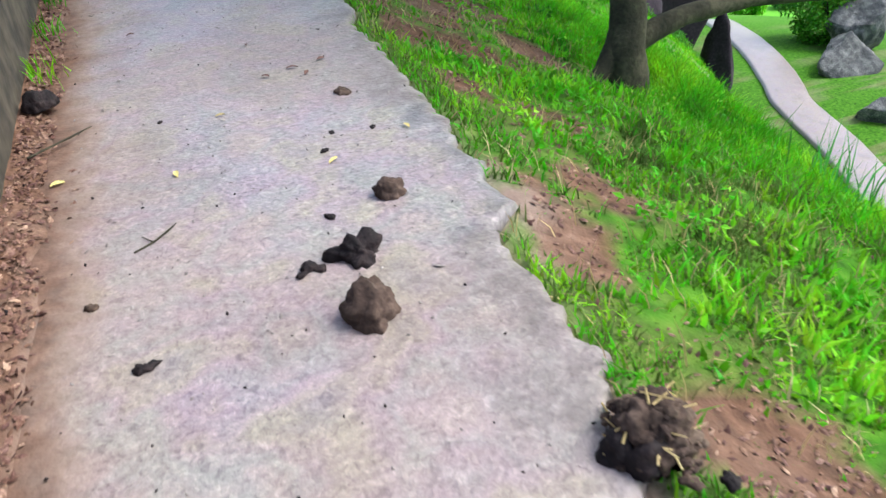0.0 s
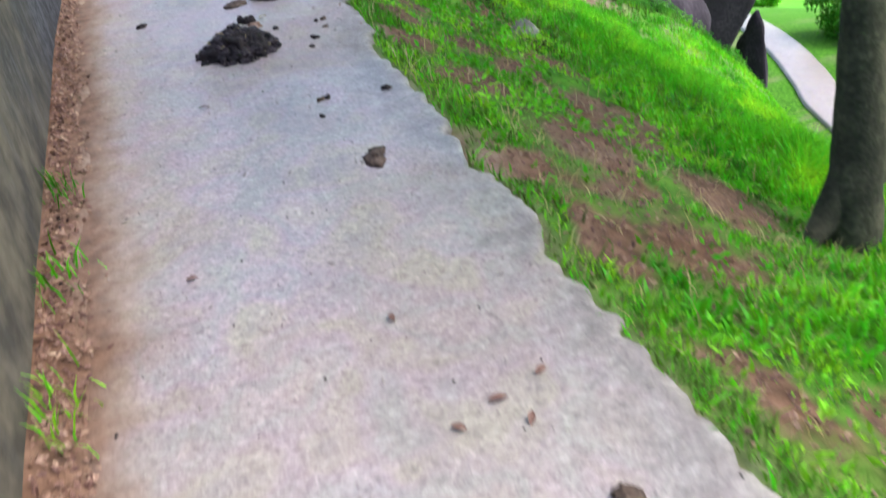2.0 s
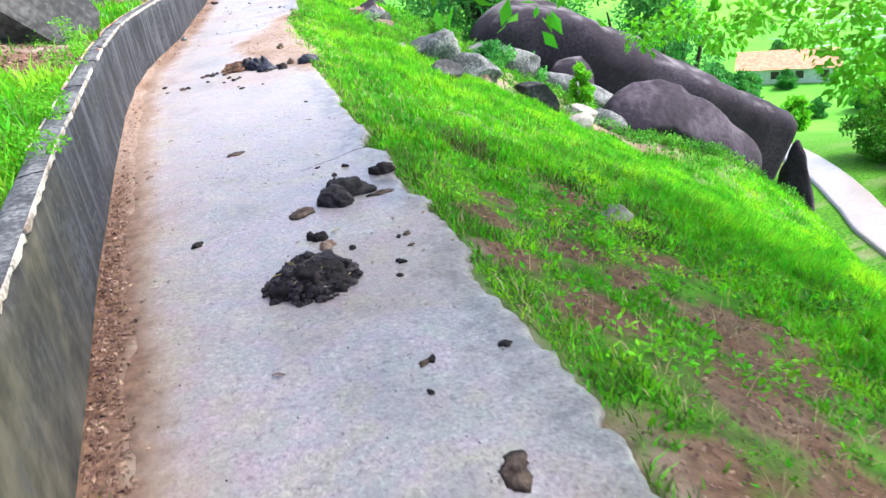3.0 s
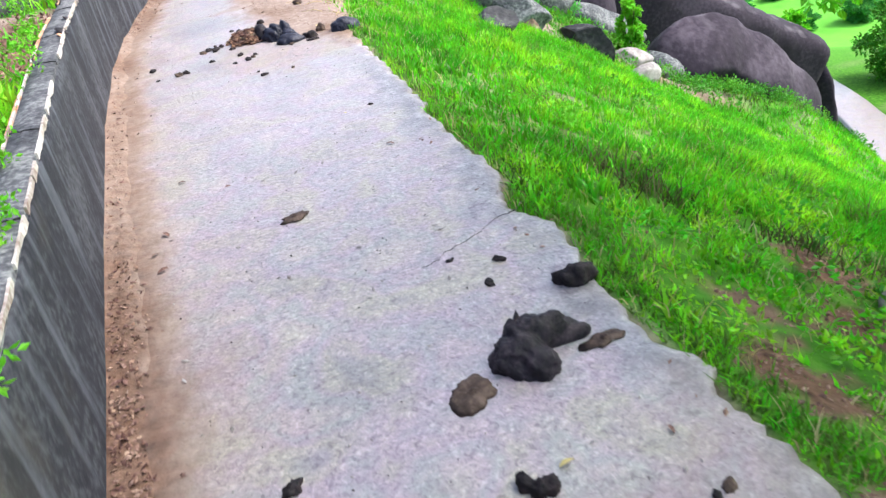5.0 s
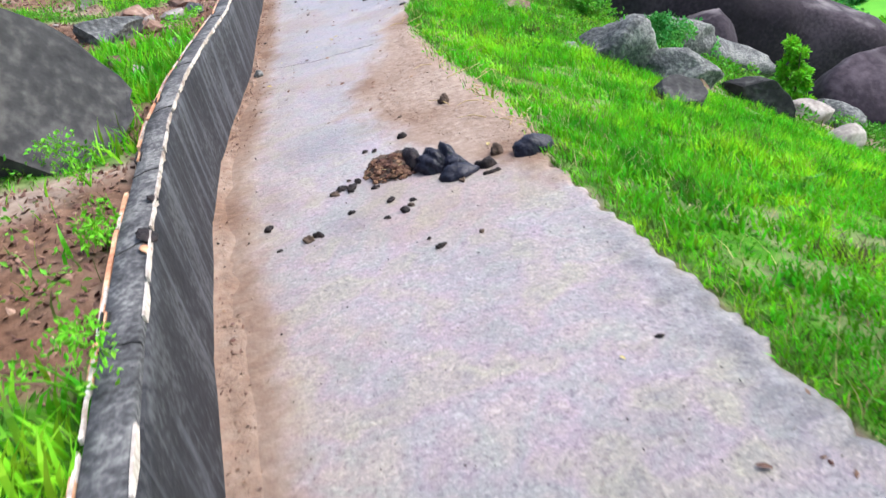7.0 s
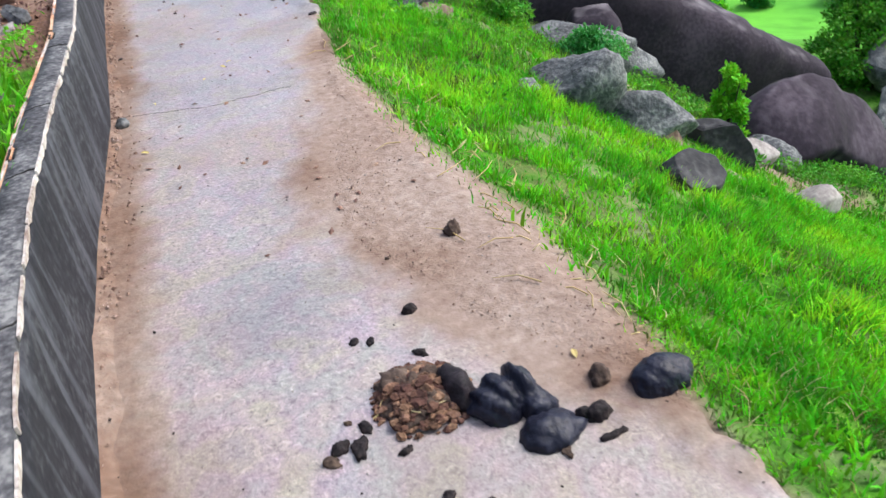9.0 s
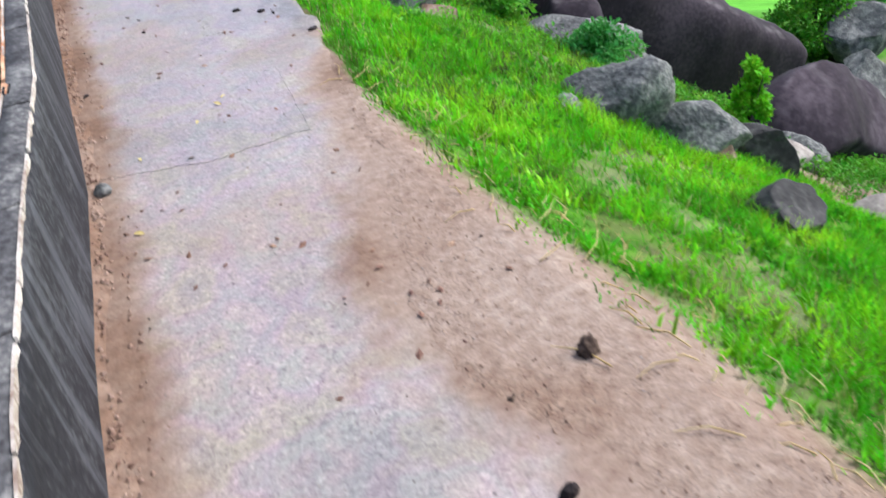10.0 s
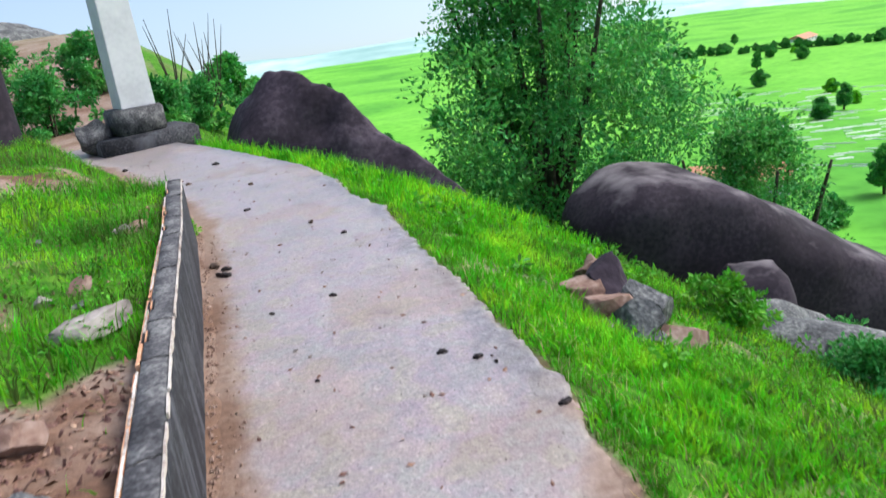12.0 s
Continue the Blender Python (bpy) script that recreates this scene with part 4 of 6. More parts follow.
def slope_tree():
    """The tree beside the path: a fork close to the ground, one stem rising, one limb reaching out over the slope."""
    t = tagged(new("tree"), "dark-barked tree forking low on the grass slope", "tree")
    t.location = (2.07, 4.66, -0.75)
    part("trunk", tube([(0, 0, -0.25), (0.0, 0.02, 0.1), (0.05, 0.1, 0.3), (0.12, 0.3, 0.85), (0.35, 0.6, 1.7), (0.75, 1.0, 2.8), (1.1, 1.5, 3.9)], [0.16, 0.12, 0.108, 0.092, 0.075, 0.055, 0.03], 14, 3), BARK, t)
    part("root", tube([(0.03, 0.1, 0.3), (-0.05, 0.05, 0.12), (-0.16, 0.0, 0.0), (-0.34, -0.06, -0.1)], [0.07, 0.075, 0.06, 0.03], 10, 15), BARK, t)
    part("limb", tube([(0.04, 0.06, 0.12), (0.45, 0.1, 0.22), (1.0, 0.16, 0.22), (1.7, 0.2, 0.14), (2.4, 0.3, 0.15), (3.3, 0.6, 0.5)], [0.085, 0.065, 0.055, 0.05, 0.04, 0.02], 12, 5), BARK, t)
    part("branch", tube([(0.3, 0.55, 1.6), (0.9, 1.3, 1.75), (1.6, 2.4, 1.45), (2.2, 3.2, 1.0)], [0.07, 0.05, 0.03, 0.012], 8, 7), BARK, t)
    part("branch", tube([(0.6, 0.9, 2.4), (1.6, 1.6, 2.4), (2.6, 2.4, 1.8), (3.4, 3.0, 1.1)], [0.06, 0.045, 0.03, 0.01], 8, 9), BARK, t)
    rng = random.Random(4)
    cl = []
    for az, el, r in ((0.493, -0.177, 7.4), (0.53, -0.165, 7.2), (0.56, -0.185, 7.0), (0.59, -0.165, 6.8), (0.63, -0.185, 6.4), (0.65, -0.215, 6.2), (0.655, -0.235, 6.2), (0.68, -0.19, 5.8), (0.70, -0.205, 5.8), (0.66, -0.16, 6.0), (0.62, -0.145, 6.5), (0.70, -0.16, 5.6), (0.73, -0.17, 5.4), (0.75, -0.2, 5.2)):
        f = math.sqrt(1 - az * az - el * el)
        cl.append((-0.5 + az * r - 2.07, 2.9 + f * r - 4.66, 1.32 + el * r + 0.75, 0.2))
    # unseen upper crown, packed with extra clumps to shade the slope and path
    for _ in range(270):
        a, h = rng.uniform(0, 6.28), rng.uniform(0, 1)
        r = rng.uniform(0.6, 3.2)
        cl.append((1.3 + r * math.cos(a), 1.2 + r * math.sin(a) * 0.9, 2.3 + 2.2 * h - 0.12 * r, rng.uniform(0.3, 0.5)))
    crown("crown", cl, 190, 0.07, BUSH, t, 12, "bright green narrow leaves", droop=0.5)
    return t


slope_tree()


def leafy(name, place, high, wide, seed, mat, label, stems=5, clumps=90, per=70, leaf=0.13, low=0.15, category="tree"):
    rng = random.Random(seed)
    t = tagged(new(name), label, category)
    x, y = place[:2]
    t.location = (x, y, (place[2] if len(place) > 2 else ground_at(x, y)) - 0.05)
    for k in range(stems):
        a = 6.28 * k / stems + rng.uniform(-0.4, 0.4)
        o = wide * rng.uniform(0.15, 0.4)
        part("trunk" if k == 0 else "stem", tube([(0.05 * math.cos(a), 0.05 * math.sin(a), -0.1), (o * 0.25 * math.cos(a), o * 0.25 * math.sin(a), high * 0.3), (o * 0.7 * math.cos(a), o * 0.7 * math.sin(a), high * 0.6), (o * math.cos(a), o * math.sin(a), high * 0.88)], [0.022 * high, 0.016 * high, 0.01 * high, 0.004 * high], 7, seed + k), BARK, t)
    cl = []
    while len(cl) < clumps:
        a, h = rng.uniform(0, 6.28), rng.uniform(low, 1.0)
        reach = wide * (0.55 + 0.45 * noise.noise(Vector((math.cos(a) * 1.5, math.sin(a) * 1.5, h * 3 + seed)))) * math.sin(math.pi * min(0.97, 0.12 + 0.88 * h ** 0.85)) ** 0.6
        r = reach * rng.uniform(0.35, 1.0)
        cl.append((r * math.cos(a), r * math.sin(a), h * high, wide * rng.uniform(0.09, 0.17)))
    crown("crown", cl, per, leaf, mat, t, seed)
    return t


leafy("tree", (9.4, 29.0), 8.2, 6.0, 31, LEAF, "dense dark green many-stemmed tree behind the great rock", 9, 280, 190, 0.145, 0.08)
leafy("tree", (16.1, 29.0), 9.6, 5.2, 33, LEAF, "leafy green tree behind the great rock beside the dark tree", 6, 190, 150, 0.15, 0.25)
leafy("shrub", (5.9, 15.7, -2.75), 0.95, 0.4, 35, BUSH, "small bright green bush between the rocks", 4, 40, 90, 0.07, 0.05, category="shrub")
leafy("shrub", (4.6, 16.7), 0.42, 0.85, 36, LEAF, "leafy green shrub in the grass below the path", 5, 60, 70, 0.06, 0.05, category="shrub")
leafy("shrub", (5.6, 17.9), 0.45, 0.95, 37, LEAF, "leafy green shrub in front of the great rock", 5, 60, 70, 0.06, 0.05, category="shrub")
leafy("shrub", (4.0, 17.6), 0.5, 0.7, 38, WEED, "low green shrub beside the rubble", 4, 35, 60, 0.07, 0.05, category="shrub")
leafy("shrub", (29, 29.5), 4.2, 3.4, 41, WEED, "dense green bush beyond the end of the great rock", 6, 110, 110, 0.2, 0.03, category="shrub")
for k, (sx, sy, h, w) in enumerate(((-1.2, 30.5, 1.7, 1.5), (-3.2, 29.5, 1.6, 1.5), (0.9, 30.5, 1.4, 1.2), (2.0, 32, 1.6, 1.3), (3.6, 33.5, 1.9, 1.5), (-0.1, 34, 1.8, 1.6), (-2.6, 36, 1.8, 2.0), (5.2, 35, 1.7, 1.4))):
    leafy("shrub", (sx, sy), h * 0.75, w, 50 + k, LEAF, "dark green hillside shrub beyond the end of the path", 5, 55, 70, 0.13, 0.05, category="shrub")
for k, (sx, sy) in enumerate(((1.6, 33.0), (2.4, 34.2), (2.9, 35.4))):
    bare = tagged(new("bare_shrub"), "thin leafless shrub standing against the sky", "shrub")
    bare.location = (sx, sy, ground_at(sx, sy) - 0.05)
    for j in range(5):
        a = j * 1.26 + k
        part("twig", tube([(0, 0, 0), (0.15 * math.cos(a), 0.15 * math.sin(a), 0.9), (0.5 * math.cos(a), 0.5 * math.sin(a), 1.9 + 0.15 * j)], [0.03, 0.02, 0.006], 5, j), BARK, bare)

far_a = leafy("tree", (84, 74), 6.0, 3.4, 71, LEAF, "round dark green tree standing in the valley fields", 4, 80, 110, 0.36, 0.25)
far_b = leafy("tree", (70, 108), 4.6, 4.2, 72, LEAF, "broad dark green tree in the valley fields", 4, 80, 110, 0.36, 0.1)
far_c = leafy("shrub", (40, 48), 2.6, 2.6, 73, BUSH, "green bush in the valley pasture", 4, 50, 50, 0.35, 0.05, category="shrub")
rng = random.Random(77)
for k in range(70):
    az, r = radians(rng.uniform(8, 66)), 60 * (9 ** rng.uniform(0.0, 1.0))
    x, y = math.sin(az) * r, 8 + math.cos(az) * r
    if r < 130 and rng.random() < 0.45:
        continue
    src = (far_a, far_b, far_c)[rng.choice((0, 1, 1, 2, 2))]
    tagged(copy_thing(src, pose(x, y, ground_at(x, y) - 0.1, 0, 0, rng.uniform(0, 360)) @ Matrix.Scale(rng.uniform(0.6, 1.25), 4)), group="scattered valley trees")


for k, (x, y, size) in enumerate(((69.6, 69.6, 0.75), (76.5, 63.8, 0.95), (64, 71, 0.5), (79, 95, 0.8), (66, 92, 0.7), (71, 84, 0.55))):
    tagged(copy_thing(far_b, pose(x, y, ground_at(x, y) - 0.2, 0, 0, k * 77) @ Matrix.Scale(size, 4)), group="scattered valley trees")
for k in range(56):
    az, r = radians(36 + k * 0.45 + rng.uniform(-0.2, 0.2)), 380 + rng.uniform(-9, 9)
    x, y = math.sin(az) * r, 8 + math.cos(az) * r
    tagged(copy_thing(far_b, pose(x, y, ground_at(x, y) - 0.4, 0, 0, k * 67) @ Matrix.Scale(rng.uniform(0.6, 1.1), 4)), "dark green hedgerow tree along the far field edge", group="far hedgerow")


# ---- far buildings, field sheets, distant hills ----
def box(bm, x0, x1, y0, y1, z0, z1, bevel=0.0):
    g = bmesh.ops.create_cube(bm, size=1)
    for v in g["verts"]:
        v.co = Vector(((x0 + x1) / 2 + v.co.x * (x1 - x0), (y0 + y1) / 2 + v.co.y * (y1 - y0), (z0 + z1) / 2 + v.co.z * (z1 - z0)))
    if bevel:
        bmesh.ops.bevel(bm, geom=list({e for v in g["verts"] for e in v.link_edges}), offset=bevel, segments=2, affect="EDGES")
    return bm


def farmhouse(x, y, length, deep, turn, label):
    h = tagged(new("farmhouse"), label, "house")
    h.matrix_world = pose(x, y, ground_at(x, y) - 0.2, 0, 0, turn)
    part("wall", box(bmesh.new(), -length / 2, length / 2, -deep / 2, deep / 2, 0, 2.6), WHITE_PAINT, h, shade=False)
    bm = bmesh.new()
    a, b = length / 2 + 0.5, deep / 2 + 0.6
    vs = [bm.verts.new(p) for p in ((-a, -b, 2.4), (a, -b, 2.4), (a, b, 2.4), (-a, b, 2.4), (-a, 0, 4.1), (a, 0, 4.1))]
    for f in ((0, 1, 5, 4), (2, 3, 4, 5), (0, 4, 3), (1, 2, 5), (3, 2, 1, 0)):
        bm.faces.new([vs[i] for i in f])
    part("roof", bm, ROOF_TILE, h, "faded terracotta tiled roof", shade=False)
    for k in range(4):
        wx = -length / 2 + length * (k + 0.5) / 4
        part("window", box(bmesh.new(), wx - 0.5, wx + 0.5, -deep / 2 - 0.03, -deep / 2 + 0.1, 1.0, 2.0), PLASTER, h, shade=False)
    return h


farmhouse(75, 88.5, 12, 6.5, -41, "long low house with a faded terracotta roof in the valley")
farmhouse(330, 300, 16, 9, 20, "small white house with a red roof among far fields")
farmhouse(300, 210, 14, 9, 60, "small white house with a red roof at the valley edge")

SHEET = material("plastic_mulch_sheet", ((0.26, 0.40, 0.27), (0.36, 0.47, 0.37), (0.48, 0.55, 0.49)), 0.5, 0.4, 0.2)
bm = bmesh.new()
for k in range(190):
    az, r = radians(rng.uniform(42, 62)), rng.uniform(120, 230)
    x, y = math.sin(az) * r, 10 + math.cos(az) * r
    ln, wd, a = rng.uniform(1.5, 7), rng.uniform(0.15, 0.5), radians(rng.uniform(-75, -10))
    vs = []
    for i in range(6):
        f = i / 5 - 0.5
        cxx, cyy = x + ln * f * math.cos(a), y + ln * f * math.sin(a)
        z = ground_at(cxx, cyy)
        vs.append([bm.verts.new((cxx - wd * o * math.sin(a), cyy + wd * o * math.cos(a), z + hh)) for o, hh in ((-0.5, 0.0), (-0.25, 0.15), (0.25, 0.15), (0.5, 0.0))])
    for i in range(5):
        for j in range(3):
            bm.faces.new((vs[i][j], vs[i + 1][j], vs[i + 1][j + 1], vs[i][j + 1]))
tagged(part("field_sheets", bm, SHEET), "pale plastic crop sheets laid over the valley field", "crop sheets", kind="stuff")

# the haze of distance is painted into the hills' pale blue-green base colour
HAZED_HILL = material("hazed_distant_hill", ((0.20, 0.36, 0.33), (0.30, 0.47, 0.44), (0.46, 0.60, 0.58)), 0.004, 1.0, 0, 6.0)
ang = np.linspace(radians(-60), radians(110), 240)
rows = []
for r, low in ((900, 0.0), (1300, 0.5), (1700, 0.8), (2300, 1.0), (2500, 0.4)):
    crest = -r * 0.058 + low * r * (0.004 + 0.022 * (fbm(ang * 7 + r * 0.01, ang * 0 + 4, 121, 4) - 0.25))
    rows.append(np.stack([np.sin(ang) * r, np.cos(ang) * r + 10, crest - (60 if low == 0 else 0)], -1))
tagged(fast_mesh("distant_hills", np.stack(rows, 1).reshape(-1, 3), grid_faces(len(rows), len(ang)), HAZED_HILL, True), "hazy blue-green hills along the horizon", "hills", kind="structure")


# ---- pillar at the end of the path ----
pil = tagged(new("pillar"), "tall white painted concrete pillar on a stepped grey base", "pillar")
pil.matrix_world = pose(0.25, 26.9, 0.0, 0, 0, 14)
part("base_slab", box(bmesh.new(), -0.8, 0.8, -0.55, 0.55, -0.3, 0.24, 0.04), PLASTER, pil, "dark weathered concrete base slab")
part("plinth", box(bmesh.new(), -0.44, 0.36, -0.34, 0.34, 0.236, 0.66, 0.03), CAP, pil, "grey rough plinth")
bm = box(bmesh.new(), -0.28, 0.28, -0.24, 0.24, 0.655, 5.6, 0.012)
for v in bm.verts:
    v.co.x *= 1 - 0.05 * (v.co.z - 0.7)
part("shaft", bm, WHITE_PAINT, pil, "white painted shaft", shade=False)
rock("rubble_stone", (-0.5, 26.8, 0.3), (0.3, 0.3, 0.28), 141, CAP, "grey broken concrete lump beside the pillar base", cuts=7)
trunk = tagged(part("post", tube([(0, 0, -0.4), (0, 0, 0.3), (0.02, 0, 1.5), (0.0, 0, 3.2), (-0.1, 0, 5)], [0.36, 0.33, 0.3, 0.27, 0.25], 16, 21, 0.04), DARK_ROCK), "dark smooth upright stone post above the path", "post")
trunk.location = (-1.62, 24.2, 0.7)


# ---- droppings, clods, stones and leaves on the path ----
def lump(bm, centre, size, seed, folds=0.0, rough=0.2, level=3):
    """One weathered lump added to a mesh; folds run round it like coils."""
    g = bmesh.ops.create_icosphere(bm, subdivisions=level, radius=1)
    off = Vector((seed * 3.3, seed * 1.7, seed * 5.9))
    for v in g["verts"]:
        p = v.co.copy()
        k = 1 + rough * noise.noise(p * 1.7 + off) + rough * 0.6 * noise.noise(p * 4.5 + off)
        if folds:
            k += folds * math.sin(13 * (p.x * 0.7 + p.z * 0.5) + 3 * noise.noise(p * 1.5 + off))
        p *= k
        if p.z < -0.35:
            p.z = -0.35
        v.co = Vector((centre[0] + p.x * size[0], centre[1] + p.y * size[1], centre[2] + (p.z + 0.3) * size[2]))


def fused(lumps, seed, rough, folds, level, crumb=0.0, crumb_size=0.03):
    """One closed lump shaped as the union of several ellipsoids seen from its middle, then weathered."""
    bm = bmesh.new()
    bmesh.ops.create_icosphere(bm, subdivisions=level, radius=1)
    a = np.array(lumps, float)
    wt = a[:, 3] * a[:, 4]
    c = np.array([(a[:, 0] * wt).sum() / wt.sum(), (a[:, 1] * wt).sum() / wt.sum(), 0.0])
    off = Vector((seed * 3.3, seed * 1.7, seed * 5.9))
    scale = float(np.max(a[:, 3:5]))
    for v in bm.verts:
        d = np.array(v.co)
        best = 0.25 * scale
        for e in a:
            o, dd = (c - e[:3]) / e[3:], d / e[3:]
            qa, qb, qc = dd @ dd, 2 * o @ dd, o @ o - 1
            disc = qb * qb - 4 * qa * qc
            if disc > 0:
                best = max(best, (-qb + math.sqrt(disc)) / (2 * qa))
        p = Vector(d * best)
        w = p / scale
        k = 1 + rough * noise.noise(w * 1.8 + off) + rough * 0.8 * abs(noise.noise(w * 4.2 + off)) - rough * 0.5 * abs(noise.noise(w * 9 + off)) + rough * 0.25 * noise.noise(w * 19 + off)
        if folds:
            k += folds * math.sin(11 * (w.x * 0.8 + w.y * 0.3 + w.z * 0.5) + 3 * noise.noise(w * 1.3 + off))
        if crumb:
            k += crumb * (0.55 - min(1.0, noise.voronoi(p / crumb_size + off)[0][0]))
        p *= k
        p.z = max(p.z, -0.004)
        v.co = p + Vector(c)
    return bm


def dropping(x, y, lumps, mat, label, seed, name="dung", category="dung", turn=0.0, folds=0.0, rough=0.22, level=4, z=0.0):
    ob = part(name, fused([(*(0.86 * q for q in e[:5]), 1.05 * e[5]) for e in lumps], seed, rough, folds, level), mat)
    ob.matrix_world = pose(x, y, z + 0.002, 0, 0, turn)
    return tagged(ob, label, category)


def crumbly(x, y, rx, ry, high, n, mat, label, seed, grain=0.03, crumb_mat=None, straw=0):
    """A low heap that has broken into crumbs: a core, the loose crumbs on it and round it, bits of straw."""
    rng = random.Random(seed)
    heap = tagged(new("dung"), label, "dung")
    heap.location = (x, y, 0.002)
    lumps = [(rng.uniform(-0.3, 0.3) * rx, rng.uniform(-0.3, 0.3) * ry, 0, rx * rng.uniform(0.5, 0.75), ry * rng.uniform(0.5, 0.75), high * rng.uniform(0.5, 0.85)) for _ in range(8)]
    part("core", fused(lumps, seed, 0.25, 0.0, 5, 0.22, grain), mat, heap)
    bm = bmesh.new()
    for k in range(n):
        a, f = rng.uniform(0, 6.28), rng.random() ** 0.5 * 1.08
        g = grain * rng.uniform(0.25, 0.75) * (1.15 - 0.45 * f)
        z = max(0.0, high * 0.72 * (1 - f ** 2.2)) * rng.uniform(0.75, 1.1)
        lump(bm, (rx * f * math.cos(a), ry * f * math.sin(a), z), (g * rng.uniform(0.8, 1.5), g * rng.uniform(0.7, 1.1), g * rng.uniform(0.5, 0.9)), seed + k * 3, 0, 0.55, 2)
    tagged(part("crumbs", bm, crumb_mat or mat, heap, shade=False), kind="stuff")
    if straw:
        bm = bmesh.new()
        for k in range(straw):
            a, f, t = rng.uniform(0, 6.28), rng.random() ** 0.5, rng.uniform(0, 3.14)
            c = Vector((rx * f * math.cos(a), ry * f * math.sin(a), high * 0.8 * (1 - f * f) + 0.008))
            d, w = Vector((math.cos(t), math.sin(t), rng.uniform(-0.3, 0.3))) * rng.uniform(0.012, 0.03), Vector((-math.sin(t), math.cos(t), 0)) * 0.0022
            u = Vector((0, 0, 0.002))
            vs = [bm.verts.new(q) for q in (c - d - w, c - d + w, c + d + w, c + d - w, c - d + u, c + d + u)]
            for q in ((0, 1, 2, 3), (0, 3, 5, 4), (1, 4, 5, 2), (0, 4, 1), (2, 5, 3)):
                bm.faces.new([vs[i] for i in q])
        tagged(part("straw", bm, DRY_GRASS, heap, "pale bits of straw", shade=False), kind="stuff")
    return heap


PURPLE_DUNG = material("dark_purple_dung", ((0.007, 0.0055, 0.007), (0.017, 0.0125, 0.016), (0.048, 0.035, 0.041)), 18.0, 0.65, 0.9, 5.0, spec=0.25, island=0.35)
BLUE_DUNG = material("dark_blue_black_dung", ((0.005, 0.0055, 0.012), (0.010, 0.011, 0.022), (0.023, 0.025, 0.042)), 14.0, 0.5, 0.9, 5.0, spec=0.3)
RUST_CRUMB = material("red_brown_crumbs", ((0.042, 0.021, 0.013), (0.10, 0.05, 0.032), (0.19, 0.108, 0.072)), 18.0, 0.9, 0.6, 5.0, island=0.4)
crumbly(0.17, 1.5, 0.085, 0.09, 0.12, 90, DRY_DUNG, "round brown crumbly dung ball with straw at the path's edge", 201, 0.022, None, 26)
dropping(0.105, 1.49, [(0, 0, 0, 0.045, 0.04, 0.05), (0.035, -0.045, 0, 0.05, 0.035, 0.05)], DUNG, "dark wet dung lump beside the brown ball", 205)
dropping(-0.19, 2.04, [(0, 0, 0, 0.068, 0.066, 0.075), (0.015, 0.035, 0.01, 0.045, 0.045, 0.06), (-0.005, -0.04, 0, 0.04, 0.045, 0.05)], DRY_DUNG, "flattened dark brown dung lump on the concrete", 210, rough=0.28, level=4)
dropping(-0.17, 2.28, [(0, 0, 0, 0.045, 0.035, 0.05), (0.05, 0.02, 0, 0.035, 0.035, 0.05), (-0.045, 0.01, 0, 0.03, 0.025, 0.03), (0.02, -0.04, 0, 0.035, 0.03, 0.025)], DUNG, "small black dung clump on the concrete", 214, rough=0.35)
dropping(-0.28, 2.27, [(0, 0, 0, 0.025, 0.018, 0.018), (0.03, -0.02, 0, 0.015, 0.015, 0.012), (-0.03, -0.03, 0, 0.014, 0.012, 0.01)], DUNG, "few black dung crumbs on the concrete", 219)
dropping(0.0, 2.53, [(0, 0, 0, 0.05, 0.042, 0.045)], DRY_DUNG, "small dark brown clod on the concrete", 222, "clod", "clod", rough=0.3)
dropping(-0.985, 3.63, [(0, 0, 0, 0.055, 0.05, 0.06), (0.04, 0.02, 0, 0.045, 0.045, 0.05)], DUNG, "black dung lump on the earth strip by the wall", 225, z=0.03)
crumbly(-0.27, 6.26, 0.18, 0.175, 0.12, 280, DUNG, "large dark purple-black crumbled dung pile on the concrete", 230, 0.038, PURPLE_DUNG, 30)
dropping(-0.165, 6.68, [(0, 0, 0, 0.035, 0.028, 0.03), (-0.035, 0.035, 0, 0.025, 0.03, 0.03), (0.02, 0.0, 0, 0.03, 0.03, 0.03)], DUNG, "dark dung lumps trailing from the large pile", 236, rough=0.3)
dropping(-0.155, 6.56, [(0, 0, 0, 0.03, 0.045, 0.025), (0.03, 0.03, 0, 0.03, 0.02, 0.02)], RED_ROCK, "rust-brown crumb beside the large dung pile", 239, "clod", "clod", rough=0.35)
dropping(0.06, 7.12, [(-0.07, -0.01, 0, 0.10, 0.095, 0.075), (-0.03, -0.07, 0, 0.075, 0.06, 0.06), (-0.02, 0.045, 0.02, 0.10, 0.06, 0.08), (0.07, 0.06, 0.01, 0.085, 0.045, 0.07), (0.14, 0.035, 0, 0.05, 0.03, 0.04)], PURPLE_DUNG, "dark coiled dung pile with a trailing end on the concrete", 242, folds=0.025, rough=0.16, level=5, turn=-8)
dropping(0.03, 7.19, [(0, 0, 0.085, 0.03, 0.022, 0.02)], DUNG, "black crumb lying on the coiled dung pile", 243, "dung_crumb", "dung", rough=0.4, level=3)
dropping(0.26, 7.08, [(0, 0, 0, 0.07, 0.03, 0.006), (-0.05, -0.02, 0, 0.06, 0.025, 0.005)], DRY_DUNG, "thin brown smear beside the coiled dung pile", 246, rough=0.3, level=4, turn=-10)
dropping(-0.19, 7.05, [(0, 0, 0, 0.085, 0.065, 0.011), (0.045, 0.02, 0, 0.055, 0.06, 0.013)], DRY_DUNG, "flat dried grey-brown dung patch on the concrete", 247, rough=0.3, level=4, turn=20)
